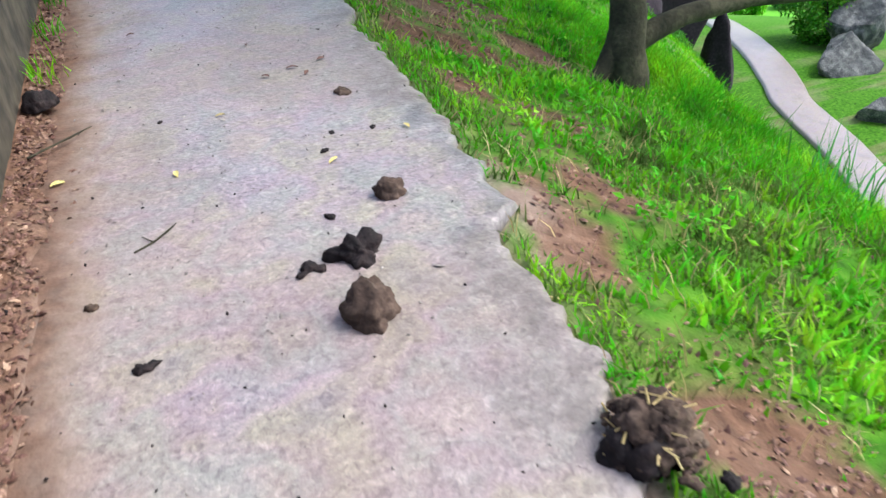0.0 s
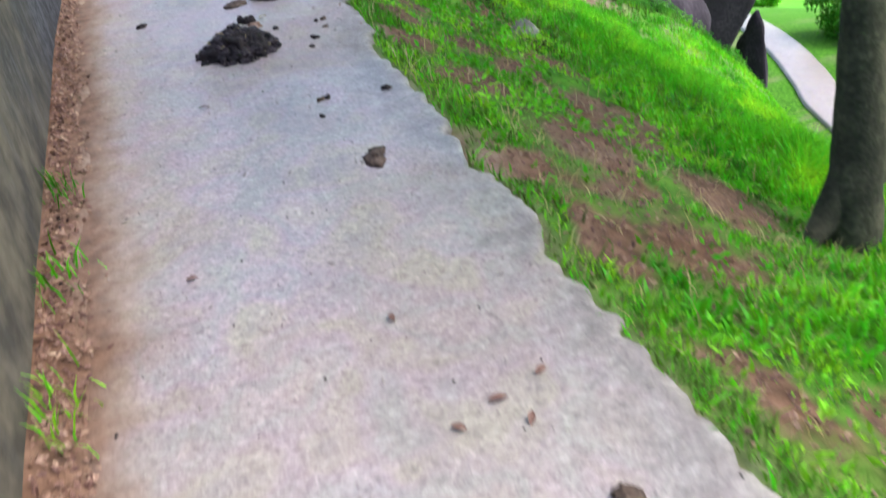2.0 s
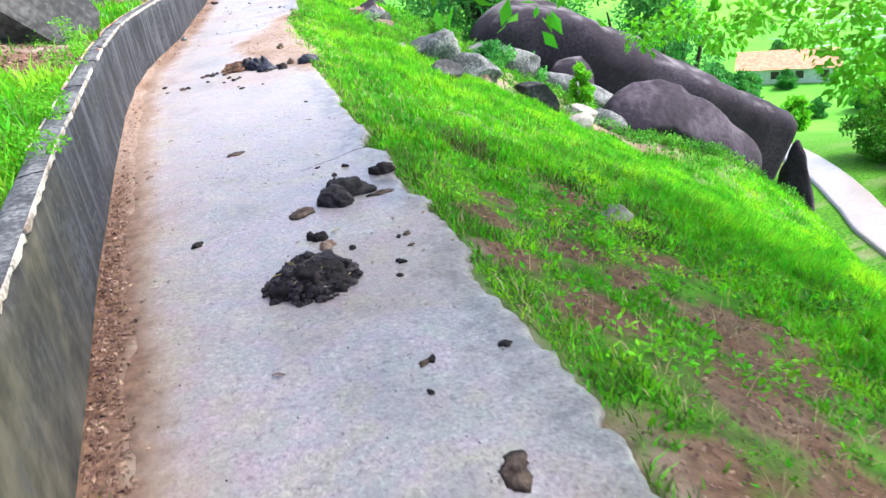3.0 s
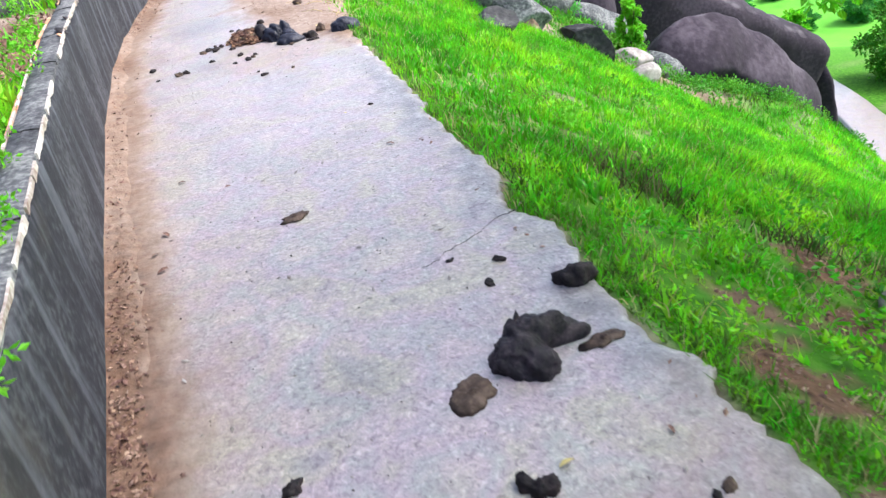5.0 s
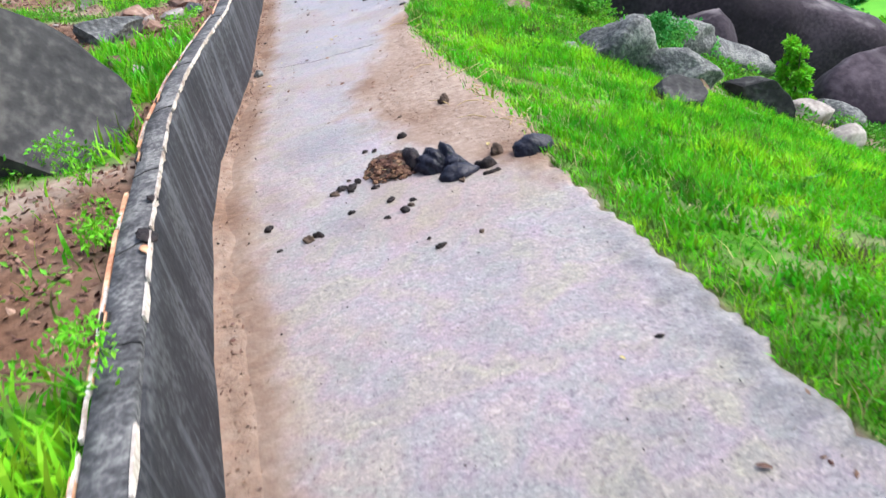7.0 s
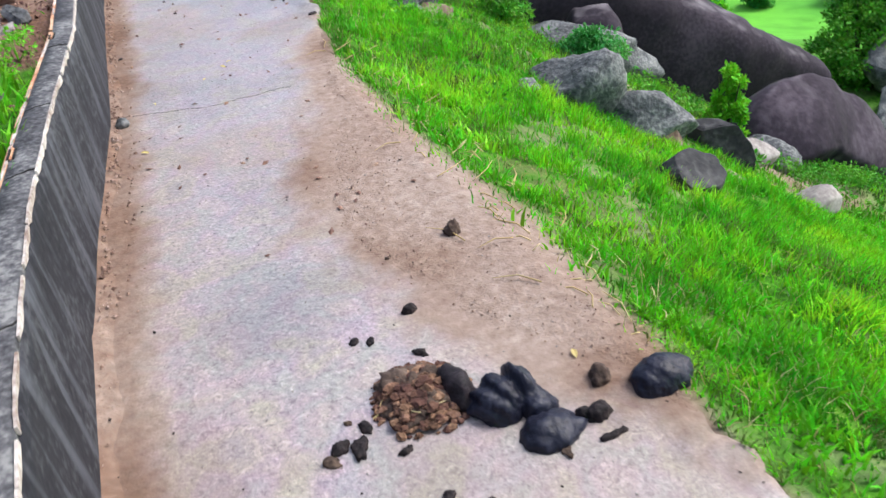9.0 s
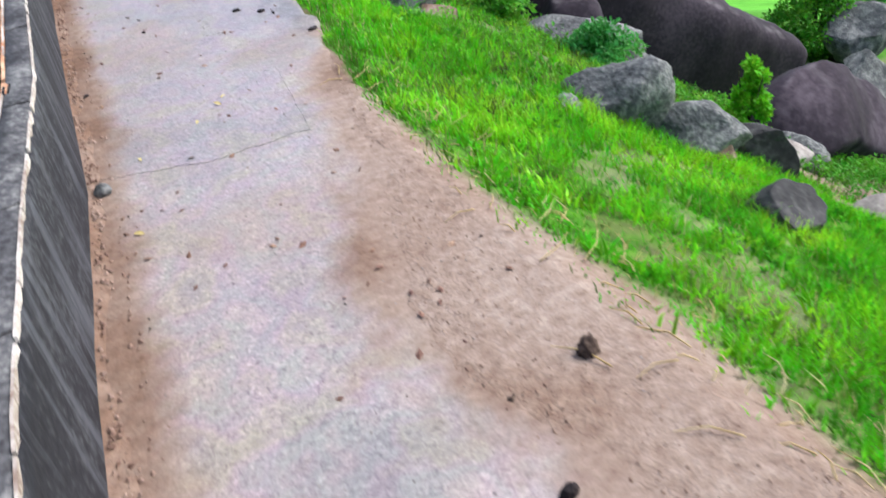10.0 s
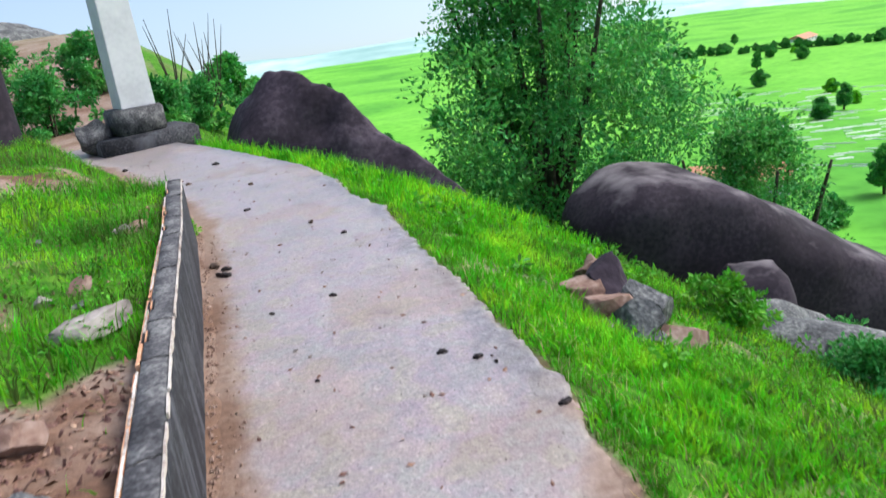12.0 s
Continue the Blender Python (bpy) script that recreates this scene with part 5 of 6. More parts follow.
dropping(0.32, 7.38, [(0, 0, 0, 0.055, 0.045, 0.05), (0.045, 0.0, 0, 0.035, 0.035, 0.045), (-0.045, 0.02, 0, 0.03, 0.025, 0.04)], DUNG, "small black dung clump near the path's edge", 250, rough=0.3)
dropping(-0.4, 8.4, [(0, 0, 0, 0.06, 0.045, 0.008), (0.05, 0.02, 0, 0.03, 0.03, 0.006)], DRY_DUNG, "thin dried grey dung stain on the concrete", 254, rough=0.35)
dropping(0.0, 4.85, [(0, 0, 0, 0.045, 0.07, 0.005), (0.03, 0.06, 0, 0.035, 0.05, 0.005)], DRY_DUNG, "flattened greenish-brown dung smear on the concrete", 256, rough=0.35)
crumbly(-0.10, 11.45, 0.15, 0.155, 0.075, 300, DRY_DUNG, "broken brown crumbly dung heap of bark-like flakes", 260, 0.032, RUST_CRUMB, 8)
dropping(0.0, 11.4, [(0, 0, 0.02, 0.06, 0.11, 0.075)], PURPLE_DUNG, "grey-black dung core inside the crumbled heap", 263, rough=0.2)
dropping(0.13, 11.27, [(-0.05, 0.02, 0, 0.10, 0.10, 0.095), (0.04, 0.02, 0.01, 0.05, 0.11, 0.10), (0.05, -0.06, 0, 0.06, 0.08, 0.07)], BLUE_DUNG, "glossy blue-black ridged dung lump", 266, folds=0.05, rough=0.16, level=5)
dropping(0.15, 11.11, [(0, 0, 0, 0.11, 0.085, 0.05), (0.09, -0.03, 0, 0.05, 0.03, 0.03)], BLUE_DUNG, "flattened blue-black dung lump", 269, rough=0.16, level=4)
dropping(0.555, 11.1, [(0, 0, 0, 0.115, 0.085, 0.072), (0.035, -0.01, 0.0, 0.10, 0.075, 0.062)], BLUE_DUNG, "round blue-black cracked dung ball by the grass", 272, folds=0.02, rough=0.1, level=5)
dropping(0.41, 11.21, [(0, 0, 0, 0.035, 0.045, 0.05), (-0.02, -0.02, 0, 0.03, 0.025, 0.03)], DRY_DUNG, "small dark brown dung lump on the earth", 276)
dropping(0.31, 11.09, [(0, 0, 0, 0.05, 0.035, 0.04), (-0.045, 0.025, 0, 0.03, 0.025, 0.03)], DUNG, "small black dung lump on the earth", 279)
dropping(0.3, 11.0, [(0, 0, 0, 0.03, 0.015, 0.012), (0.035, 0.0, 0, 0.02, 0.012, 0.015), (-0.035, 0.005, 0, 0.025, 0.014, 0.012)], DUNG, "thin black dung crumbs on the earth", 282)
dropping(0.45, 12.22, [(0, 0, 0, 0.04, 0.036, 0.05), (0.012, 0.012, 0.025, 0.028, 0.028, 0.03)], DRY_DUNG, "dark brown earth clod on the bare verge", 285, "clod", "clod", rough=0.3)
dropping(0.07, 11.87, [(0, 0, 0, 0.034, 0.022, 0.026)], DUNG, "small dark clod on the path", 288, "clod", "clod")
CRUMBS = ((0.15, 12.22, 0.013), (-0.17, 11.83, 0.02), (-0.12, 11.8, 0.02), (0.0, 11.64, 0.022), (-0.34, 11.49, 0.014), (-0.4, 11.41, 0.03), (-0.35, 11.38, 0.035), (-0.3, 11.44, 0.026), (-0.44, 11.37, 0.03), (-0.24, 11.29, 0.02), (-0.21, 11.08, 0.024), (-0.18, 10.92, 0.03), (-0.14, 10.95, 0.018), (-0.12, 11.0, 0.018), (-0.41, 11.09, 0.02), (-0.81, 11.23, 0.026), (-0.65, 10.96, 0.035), (-0.6, 10.97, 0.03), (-0.15, 10.47, 0.022), (-0.17, 10.57, 0.012), (0.04, 10.47, 0.014), (-0.27, 10.9, 0.015), (0.25, 9.43, 0.014), (-0.79, 10.95, 0.014), (0.15, 11.03, 0.02), (0.08, 7.52, 0.022), (0.17, 7.63, 0.022), (0.02, 7.72, 0.012), (0.2, 6.49, 0.02), (0.16, 6.48, 0.014), (0.1, 6.23, 0.02), (0.22, 5.43, 0.022), (-0.05, 5.46, 0.02), (-0.02, 5.47, 0.018), (-0.08, 5.3, 0.014), (0.06, 6.11, 0.014), (0.18, 6.36, 0.012), (-0.7, 6.98, 0.03), (-0.05, 6.49, 0.02), (-0.18, 2.48, 0.014), (-0.78, 2.33, 0.016), (-0.11, 2.87, 0.014), (0.07, 2.97, 0.012), (-0.06, 2.99, 0.012), (0.05, 3.3, 0.03), (-0.67, 2.06, 0.02), (-0.58, 3.35, 0.01), (0.24, 1.37, 0.02), (0.18, 1.39, 0.016), (0.89, 16.37, 0.028), (1.01, 16.2, 0.028), (1.06, 16.1, 0.014), (0.99, 21.7, 0.04), (0.68, 17.6, 0.025), (1.1, 15.56, 0.03), (-0.33, 15.66, 0.02), (0.13, 18.9, 0.05), (0.16, 18.6, 0.05), (0.19, 18.75, 0.04), (1.19, 18.93, 0.03), (1.07, 19.5, 0.03), (0.27, 17.58, 0.02), (0.25, 16.5, 0.014), (0.7, 20.5, 0.03), (0.4, 22.5, 0.04), (-0.2, 24.5, 0.05), (0.9, 23.5, 0.05))
for k, (cx, cy, r) in enumerate(CRUMBS):
    dropping(cx, cy, [(0, 0, 0, r * 1.25, r * 0.8, r * 0.5)] + ([(r, r * 0.4, 0, r * 0.6, r * 0.5, r * 0.5)] if k % 3 == 0 else []), DUNG if k % 4 else DRY_DUNG, "dark crumb of dung lying on the path", 300 + 3 * k, "dung_crumb", "dung", turn=k * 40, rough=0.5, level=3)["group"] = "scattered dung crumbs"


def leaf_mesh(name, mat):
    bm = bmesh.new()
    rows = []
    for i in range(7):
        f = i / 6
        w = 0.24 * math.sin(math.pi * min(1, 0.06 + 0.94 * f)) ** 0.8
        z = 0.12 * math.sin(math.pi * f) + 0.01
        rows.append([bm.verts.new((f - 0.5, -w, z + 0.10)), bm.verts.new((f - 0.5, 0, z)), bm.verts.new((f - 0.5, w, z + 0.08))])
    for i in range(6):
        for j in range(2):
            bm.faces.new((rows[i][j], rows[i + 1][j], rows[i + 1][j + 1], rows[i][j + 1]))
    ob = part(name, bm, mat)
    return ob


yellow = tagged(leaf_mesh("fallen_leaf", YELLOW_LEAF), "yellow fallen leaf lying on the path", "leaf", "fallen leaves on the path")
brown = tagged(leaf_mesh("fallen_leaf", BROWN_LEAF), "dry pale brown fallen leaf lying on the path", "leaf", "fallen leaves on the path")
FALLEN = ((0, -0.08, 6.72, 0.055), (0, 0.41, 11.34, 0.06), (0, -0.49, 13.93, 0.06), (0, -0.1, 2.79, 0.05), (0, 0.17, 2.92, 0.05), (0, -0.38, 3.3, 0.045), (1, 0.23, 12.72, 0.05), (1, 0.17, 8.84, 0.055), (0, -0.89, 3.02, 0.06), (0, -0.55, 2.92, 0.05), (1, -0.07, 3.63, 0.06), (1, -0.03, 3.55, 0.05), (1, -0.18, 3.59, 0.05), (1, 0.05, 3.67, 0.05), (1, -0.2, 4.0, 0.05), (1, -0.5, 5.64, 0.06), (0, 0.06, 14.79, 0.05), (0, 0.22, 14.93, 0.06), (0, 0.28, 15.0, 0.05), (0, -0.3, 14.6, 0.05), (1, -0.66, 4.42, 0.05), (1, 0.27, 16.53, 0.06), (1, -0.9, 8.6, 0.06), (1, -0.93, 8.3, 0.06), (1, 0.19, 6.69, 0.04), (1, -0.79, 9.1, 0.05), (1, -0.95, 8.45, 0.05), (0, 0.1, 9.4, 0.03), (1, -0.6, 8.9, 0.04), (1, 0.5, 17.0, 0.05), (1, 0.9, 18.3, 0.05), (1, 0.4, 19.0, 0.06))
for k, (kind, lx, ly, size) in enumerate(FALLEN):
    src = brown if kind else yellow
    m = pose(lx, ly, 0.004, (k * 37) % 24 - 12, (k * 53) % 20 - 10, k * 71) @ Matrix.Diagonal((size * 0.75, size * 0.7, size * 0.7, 1))
    if k in (0, 6):
        src.matrix_world = m
    else:
        c = src.copy()
        scene.collection.objects.link(c)
        c.matrix_world = m


def scatter(name, xs, ys, size, mat, label, seed, lift=0.004, flat=0.35, long=1.6, thick=0.5):
    """Many tiny chips as one mesh: leaf litter, grit, straw."""
    g = np.random.default_rng(seed)
    n = len(xs)
    z = np.maximum(height(xs, ys), np.where((xs > strip_x(ys)) & (xs < edge_x(ys)), 0.0, -99)) + lift
    a, tilt = g.uniform(0, 6.28, n), g.normal(0, flat, n)
    s = size * g.uniform(0.4, 1.3, n)
    al = np.stack([np.cos(a) * np.cos(tilt), np.sin(a) * np.cos(tilt), np.sin(tilt)], -1) * (s * long)[:, None]
    sd = np.stack([-np.sin(a), np.cos(a), g.normal(0, flat, n)], -1) * (s * 0.5)[:, None]
    p = np.stack([xs, ys, z], -1)
    up = np.zeros((n, 3))
    up[:, 2] = s * thick
    q = np.stack([p - al * 0.5, p - sd, p + al * 0.5, p + sd, p + up], 1)
    b = np.arange(n)[:, None] * 5
    f = np.concatenate([b + np.array([[i, (i + 1) % 4, 4]]) for i in range(4)])
    return tagged(fast_mesh(name, q.reshape(-1, 3), f, mat), label, name.replace("_", " "), kind="stuff")


def strip_points(n, y0, y1, spread_out):
    ys = GR.uniform(y0, y1, n)
    return wall_x(ys) + np.abs(GR.normal(0.02, spread_out, n)) + 0.01, ys


lx, ly = strip_points(8500, 0, 12.5, 0.095)
ok = GR.uniform(0, 1, len(lx)) < 0.95 * (1 - smooth(6.6, 9.0, ly)) + 0.05 * (1 - smooth(9.0, 12.5, ly))
ok &= lx - wall_x(ly) < 0.17 + 0.09 * (fbm(lx * 6, ly * 6, 409) - 0.4)
lx, ly = lx[ok], ly[ok]
scatter("leaf_litter", lx, ly, 0.013, BROWN_LEAF, "reddish-brown leaf litter on the earth strip by the wall", 401, 0.003, 0.4, 2.0, 0.12)
lx, ly = strip_points(450, 6, 20, 0.07)
scatter("grit", lx, ly, 0.010, RED_ROCK, "loose earth crumbs along the foot of the wall", 402)
lx, ly = strip_points(800, 12.5, 20, 0.06)
scatter("wall_foot_pebbles", lx, ly, 0.016, RED_ROCK, "small stones and clods along the foot of the wall", 411)
lx, ly = strip_points(110, 0, 20, 0.1)
scatter("dark_grit", lx, ly, 0.010, DUNG, "dark earth crumbs along the foot of the wall", 403)
ys = GR.uniform(0.5, 26, 1700)
scatter("path_grit", wall_x(ys) + (edge_x(ys) - wall_x(ys)) * GR.uniform(0.12, 0.98, 1700), ys, 0.006, PALE_ROCK, "tiny pale grit scattered on the concrete", 404, 0.002)
ys = GR.uniform(0.5, 26, 700)
scatter("path_specks", wall_x(ys) + (edge_x(ys) - wall_x(ys)) * GR.uniform(0.12, 0.98, 700), ys, 0.006, DUNG, "tiny dark specks scattered on the concrete", 405, 0.002)
ys = GR.uniform(12.5, 25, 190)
scatter("leaf_bits", wall_x(ys) + (edge_x(ys) - wall_x(ys)) * GR.uniform(0.1, 0.98, 190), ys, 0.022, BROWN_LEAF, "small dry leaf bits scattered on the concrete", 412, 0.004, 0.3, 1.8, 0.2)
ys = GR.uniform(2.0, 9, 130)
scatter("leaf_bits", wall_x(ys) + (edge_x(ys) - wall_x(ys)) * GR.uniform(0.14, 0.98, 130), ys, 0.012, PALE_ROCK, "tiny pale leaf bits scattered on the concrete", 413, 0.003, 0.3, 2.2, 0.2)
ys = GR.uniform(10.9, 15, 900)
xs = np.interp(ys, DIRT_Y, DIRT_X) + np.abs(GR.normal(0, 0.32, 900))
scatter("earth_crumbs", xs, ys, 0.007, RED_ROCK, "loose earth crumbs on the bare verge", 406)
xs, ys = GR.uniform(0.3, 3.0, 42000), GR.uniform(0.8, 9.0, 42000)
ok = GR.uniform(0, 1, 42000) < 0.03 + 0.6 * earth_cover(xs, ys) * (xs > edge_x(ys) + 0.05)
scatter("verge_litter", xs[ok], ys[ok], 0.012, BROWN_LEAF, "dry brown leaves and straw on the bare slope", 407, 0.004, 0.4, 2.0, 0.15)
xs, ys = GR.uniform(-3.2, -0.2, 26000), GR.uniform(8, 19.5, 26000)
ok = (xs < wall_x(ys) - 0.14) & (GR.uniform(0, 1, 26000) < 0.08 + 0.7 * earth_cover(xs, ys))
scatter("bank_litter", xs[ok], ys[ok], 0.02, BROWN_LEAF, "broken red-brown earth crumbs and dead leaves behind the wall", 408, 0.004, 0.6, 2.2, 0.2)


def twig(points, r, label, mat=BARK):
    bm = tube(points, [r] * (len(points) - 1) + [r * 0.4], 5, len(points), 0.2)
    return tagged(part("twig", bm, mat), label, "twig")


twig([(-0.68, 2.53, 0.003), (-0.63, 2.56, 0.004), (-0.59, 2.60, 0.006), (-0.57, 2.63, 0.004)], 0.0025, "short grey twig lying on the concrete")
twig([(-0.63, 2.56, 0.003), (-0.66, 2.6, 0.004)], 0.0025, "short grey twig lying on the concrete")
twig([(-0.98, 3.2, 0.03), (-0.86, 3.32, 0.024), (-0.8, 3.4, 0.016)], 0.004, "dry brown twig on the earth strip")
for k in range(95):
    ty = GR.uniform(11.3, 14.8)
    tx = 0.55 + 0.12 * (ty - 11) + GR.normal(0.12, 0.16)
    ta, tl = GR.uniform(0, 3.14), GR.uniform(0.05, 0.2)
    tz = ground_at(tx, ty) + 0.01
    twig([(tx, ty, tz), (tx + tl * 0.5 * math.cos(ta), ty + tl * 0.5 * math.sin(ta), tz + 0.012), (tx + tl * math.cos(ta + 0.2), ty + tl * math.sin(ta + 0.2), tz + 0.004)], 0.003, "dry straw-coloured stalk on the bare verge", DRY_GRASS)["group"] = "dry stalks on the verge"


# ---- wall details ----
def wall_strip(name, y0, y1, off0, off1, z0, z1, mat, label, seed, broken=0.5):
    """Flaking patches of limewash or exposed brick along an edge of the wall, one mesh."""
    g = random.Random(seed)
    bm = bmesh.new()
    y = y0
    while y < y1:
        ln = g.uniform(0.08, 0.5)
        if g.random() > broken:
            n = max(2, int(ln / 0.05))
            rings = []
            for i in range(n + 1):
                yy = min(y + ln * i / n, WALL_END - 0.01)
                wx = float(wall_x(yy))
                j = 0.0015 * g.uniform(-1, 1)
                rings.append([bm.verts.new((wx + o, yy, z)) for o, z in ((off0 + j, z0), (off1 + j, z0 + (g.uniform(-0.01, 0.01))), (off1 + j, z1), (off0 + j, z1))])
            for i in range(n):
                for q in range(4):
                    bm.faces.new((rings[i][q], rings[i][(q + 1) % 4], rings[i + 1][(q + 1) % 4], rings[i + 1][q]))
            bm.faces.new(list(reversed(rings[0])))
            bm.faces.new(rings[-1])
        y += ln + g.uniform(0.0, 0.08)
    bmesh.ops.recalc_face_normals(bm, faces=bm.faces)
    ob = part(name, bm, mat, shade=False)
    return ob


side_wall = bpy.data.objects["wall_side"]
for nm, args in (("limewash_edge", (3.5, WALL_END, -0.006, 0.0015, WALL_H - 0.016, WALL_H + 0.003, LIMEWASH, "", 501, 0.06)), ("brick_edge", (8.5, 18.5, -0.130, -0.116, WALL_H - 0.055, WALL_H + 0.0005, BRICK_EDGE, "", 502, 0.15)), ("limewash_back_edge", (7.0, WALL_END, -0.124, -0.116, WALL_H - 0.012, WALL_H + 0.004, LIMEWASH, "", 503, 0.3))):
    ob = wall_strip(nm, *args)
    ob.parent = side_wall
    ob.matrix_parent_inverse = Matrix.Translation(side_wall.location).inverted()
    tagged(ob, "chipped orange brick edge" if nm == "brick_edge" else "flaking white limewash line")
# hole and crack are flat lumps whose dark colour paints the shade inside
for hy, r, mat, lab in ((10.12, 0.06, DUNG, "flat dark patch painted as the shaded hole in the wall top"), (10.45, 0.035, DUNG, "flat dark patch painted as the shaded crack across the wall top"), (10.01, 0.03, BRICK_EDGE, "exposed orange brick below the broken hole")):
    bm = bmesh.new()
    lump(bm, (0, 0, 0), (r * 0.6, r * 0.95, 0.005), int(hy * 100), 0, 0.3, 3)
    ob = part("broken_spot", bm, mat, side_wall, lab)
    ob.matrix_parent_inverse = Matrix.Translation(side_wall.location).inverted()
    ob.matrix_basis = pose(float(wall_x(hy)) - 0.012, hy, WALL_H + 0.002, 0, 35, 0)

# joints across the wall top, ribs of the hollow bricks that show at its back edge
JOINT = material("dark_mortar_joint", ((0.01, 0.01, 0.011), (0.022, 0.022, 0.023), (0.05, 0.048, 0.046)), 20.0, 0.95, 0.5)
jr = random.Random(515)
jy = 6.6
while jy < 19.2:
    bm = bmesh.new()
    skew, w = jr.uniform(-0.05, 0.05), jr.uniform(0.0012, 0.0035)
    edge = []
    for i in range(9):
        f = i / 8
        x, y = float(wall_x(jy)) - 0.004 - 0.11 * f, jy + skew * f + jr.uniform(-0.006, 0.006)
        top = WALL_H + 0.0065 - 0.02 * (f - 0.5) ** 2
        ww = w * jr.uniform(0.4, 1.3)
        edge.append([bm.verts.new((x, y - ww, top)), bm.verts.new((x, y + ww, top)), bm.verts.new((x, y, top - 0.02))])
    for i in range(8):
        for q in range(3):
            bm.faces.new((edge[i][q], edge[i][(q + 1) % 3], edge[i + 1][(q + 1) % 3], edge[i + 1][q]))
    ob = part("joint", bm, JOINT, side_wall, "dark open joint across the wall top", shade=False)
    ob.matrix_parent_inverse = Matrix.Translation(side_wall.location).inverted()
    if jy > 9 and jr.random() < 0.75:
        y0 = jy + jr.uniform(0.08, 0.2)
        for k in range(3):
            y1 = y0 + 0.1 + jr.uniform(-0.02, 0.03)
            o = -0.095 - 0.011 * k
            ob = part("rib", box(bmesh.new(), -0.0028, 0.0028, 0, y1 - y0, WALL_H - 0.01, WALL_H + 0.0075), BRICK_EDGE if k % 2 else JOINT, side_wall, "exposed rib of a hollow brick", shade=False)
            ob.matrix_parent_inverse = Matrix.Translation(side_wall.location).inverted()
            ob.matrix_basis = pose(float(wall_x(y0)) + o, y0, 0, 0, 0, -math.degrees(math.atan2(float(wall_x(y1) - wall_x(y0)), y1 - y0)))
    jy += jr.uniform(0.35, 1.1)

# cracks across the slab
path = bpy.data.objects["path"]
for name, a, b in (("crack", (-0.05, 14.33), (0.47, 14.27)), ("crack", (-0.08, 7.72), (0.42, 7.95)), ("crack", (-0.52, 14.55), (-0.05, 14.33)), ("crack", (0.47, 14.27), (0.66, 15.1))):
    bm = bmesh.new()
    n = 40
    rows = []
    for i in range(n + 1):
        f = i / n
        x = a[0] + (b[0] - a[0]) * f
        y = a[1] + (b[1] - a[1]) * f + 0.03 * noise.noise(Vector((f * 4, a[1], 0))) + 0.015 * noise.noise(Vector((f * 17, a[1], 3)))
        w = 0.0016 * (0.5 + abs(noise.noise(Vector((f * 9, 5, a[0])))))
        z = 0.006 * (float(fbm(np.array([x * 2.5]), np.array([y * 2.5]), 77)[0]) - 0.5) + 0.0012
        rows.append([bm.verts.new((x, y - w, z)), bm.verts.new((x, y + w, z)), bm.verts.new((x, y, z - 0.004))])
    for i in range(n):
        bm.faces.new((rows[i][0], rows[i + 1][0], rows[i + 1][2], rows[i][2]))
        bm.faces.new((rows[i][2], rows[i + 1][2], rows[i + 1][1], rows[i][1]))
    part(name, bm, CAP, path, "hairline crack across the concrete")


# ---- grass ----
def right_keep(x, y):
    d = x - edge_x(y)
    return (d > 0.015) * (1 - 0.8 * earth_cover(x, y)) * (0.16 + 0.84 * smooth(0.40, 0.58, fbm(x * 4.5, y * 4.5, 91, 3)) * (0.35 + 0.65 * smooth(0.36, 0.52, fbm(x * 1.1, y * 1.1, 93))))


gx, gy = sow(720000, 0.1, 5.2, 0.3, 20, right_keep)
gd = gx - edge_x(gy)
tall = smooth(0.42, 0.62, fbm(gx * 0.7, gy * 0.7, 95)) * (1 - smooth(2.2, 3.4, gx) * smooth(7, 9, gy))
glen = GR.uniform(0.05, 0.11, len(gx)) * (0.5 + 0.8 * smooth(0.05, 0.6, gd) + 0.75 * tall * smooth(0.3, 0.9, gd))
glen = glen * (0.6 + 0.8 * smooth(0.42, 0.62, fbm(gx * 4.5, gy * 4.5, 91, 3)))
near = (1 - smooth(5.5, 8.0, gy)) * (1 - smooth(1.0, 1.9, gd)) + 0.8 * (1 - smooth(0.05, 0.25, gd)) * (1 - smooth(10, 12, gy))
glen = glen * (1 - 0.35 * np.clip(near, 0, 1))
worn = GR.uniform(0, 1, len(gx)) < 0.06 + 0.6 * np.clip(near, 0, 1) + 0.5 * smooth(0.54, 0.64, fbm(gx * 1.7, gy * 1.7, 195)) * (gx < 3.2) + 0.6 * smooth(0.9, 1.7, gd) * smooth(14, 15.5, gy)
glen[worn] *= 0.8
glen *= (1 - 0.55 * bare_near(gx, gy)) * (0.62 + 0.38 * smooth(1.3, 2.4, gd) * (gy < 9))
blades("short_grass", gx[worn], gy[worn], glen[worn], GR.uniform(0.004, 0.009, worn.sum()), 1.0, OLIVE_GRASS, "short dull olive grass along the path edge", GR)
gx, gy, glen = gx[~worn], gy[~worn], glen[~worn]
blades("grass", gx, gy, glen, GR.uniform(0.005, 0.011, len(gx)), 0.95, GRASS, "bright green grass on the slope below the path", GR)
gx, gy = sow(150000, 0.3, 5.2, 1.0, 20, lambda x, y: (x > edge_x(y) + 0.1) * (1 - 0.95 * earth_cover(x, y)) * smooth(0.46, 0.6, fbm(x * 5.5, y * 5.5, 191, 2)))
blades("broad_grass", gx, gy, GR.uniform(0.05, 0.11, len(gx)) * (1 - 0.5 * bare_near(gx, gy)), GR.uniform(0.012, 0.02, len(gx)), 0.9, LUSH, "broad-bladed lush grass tufts on the slope", GR)
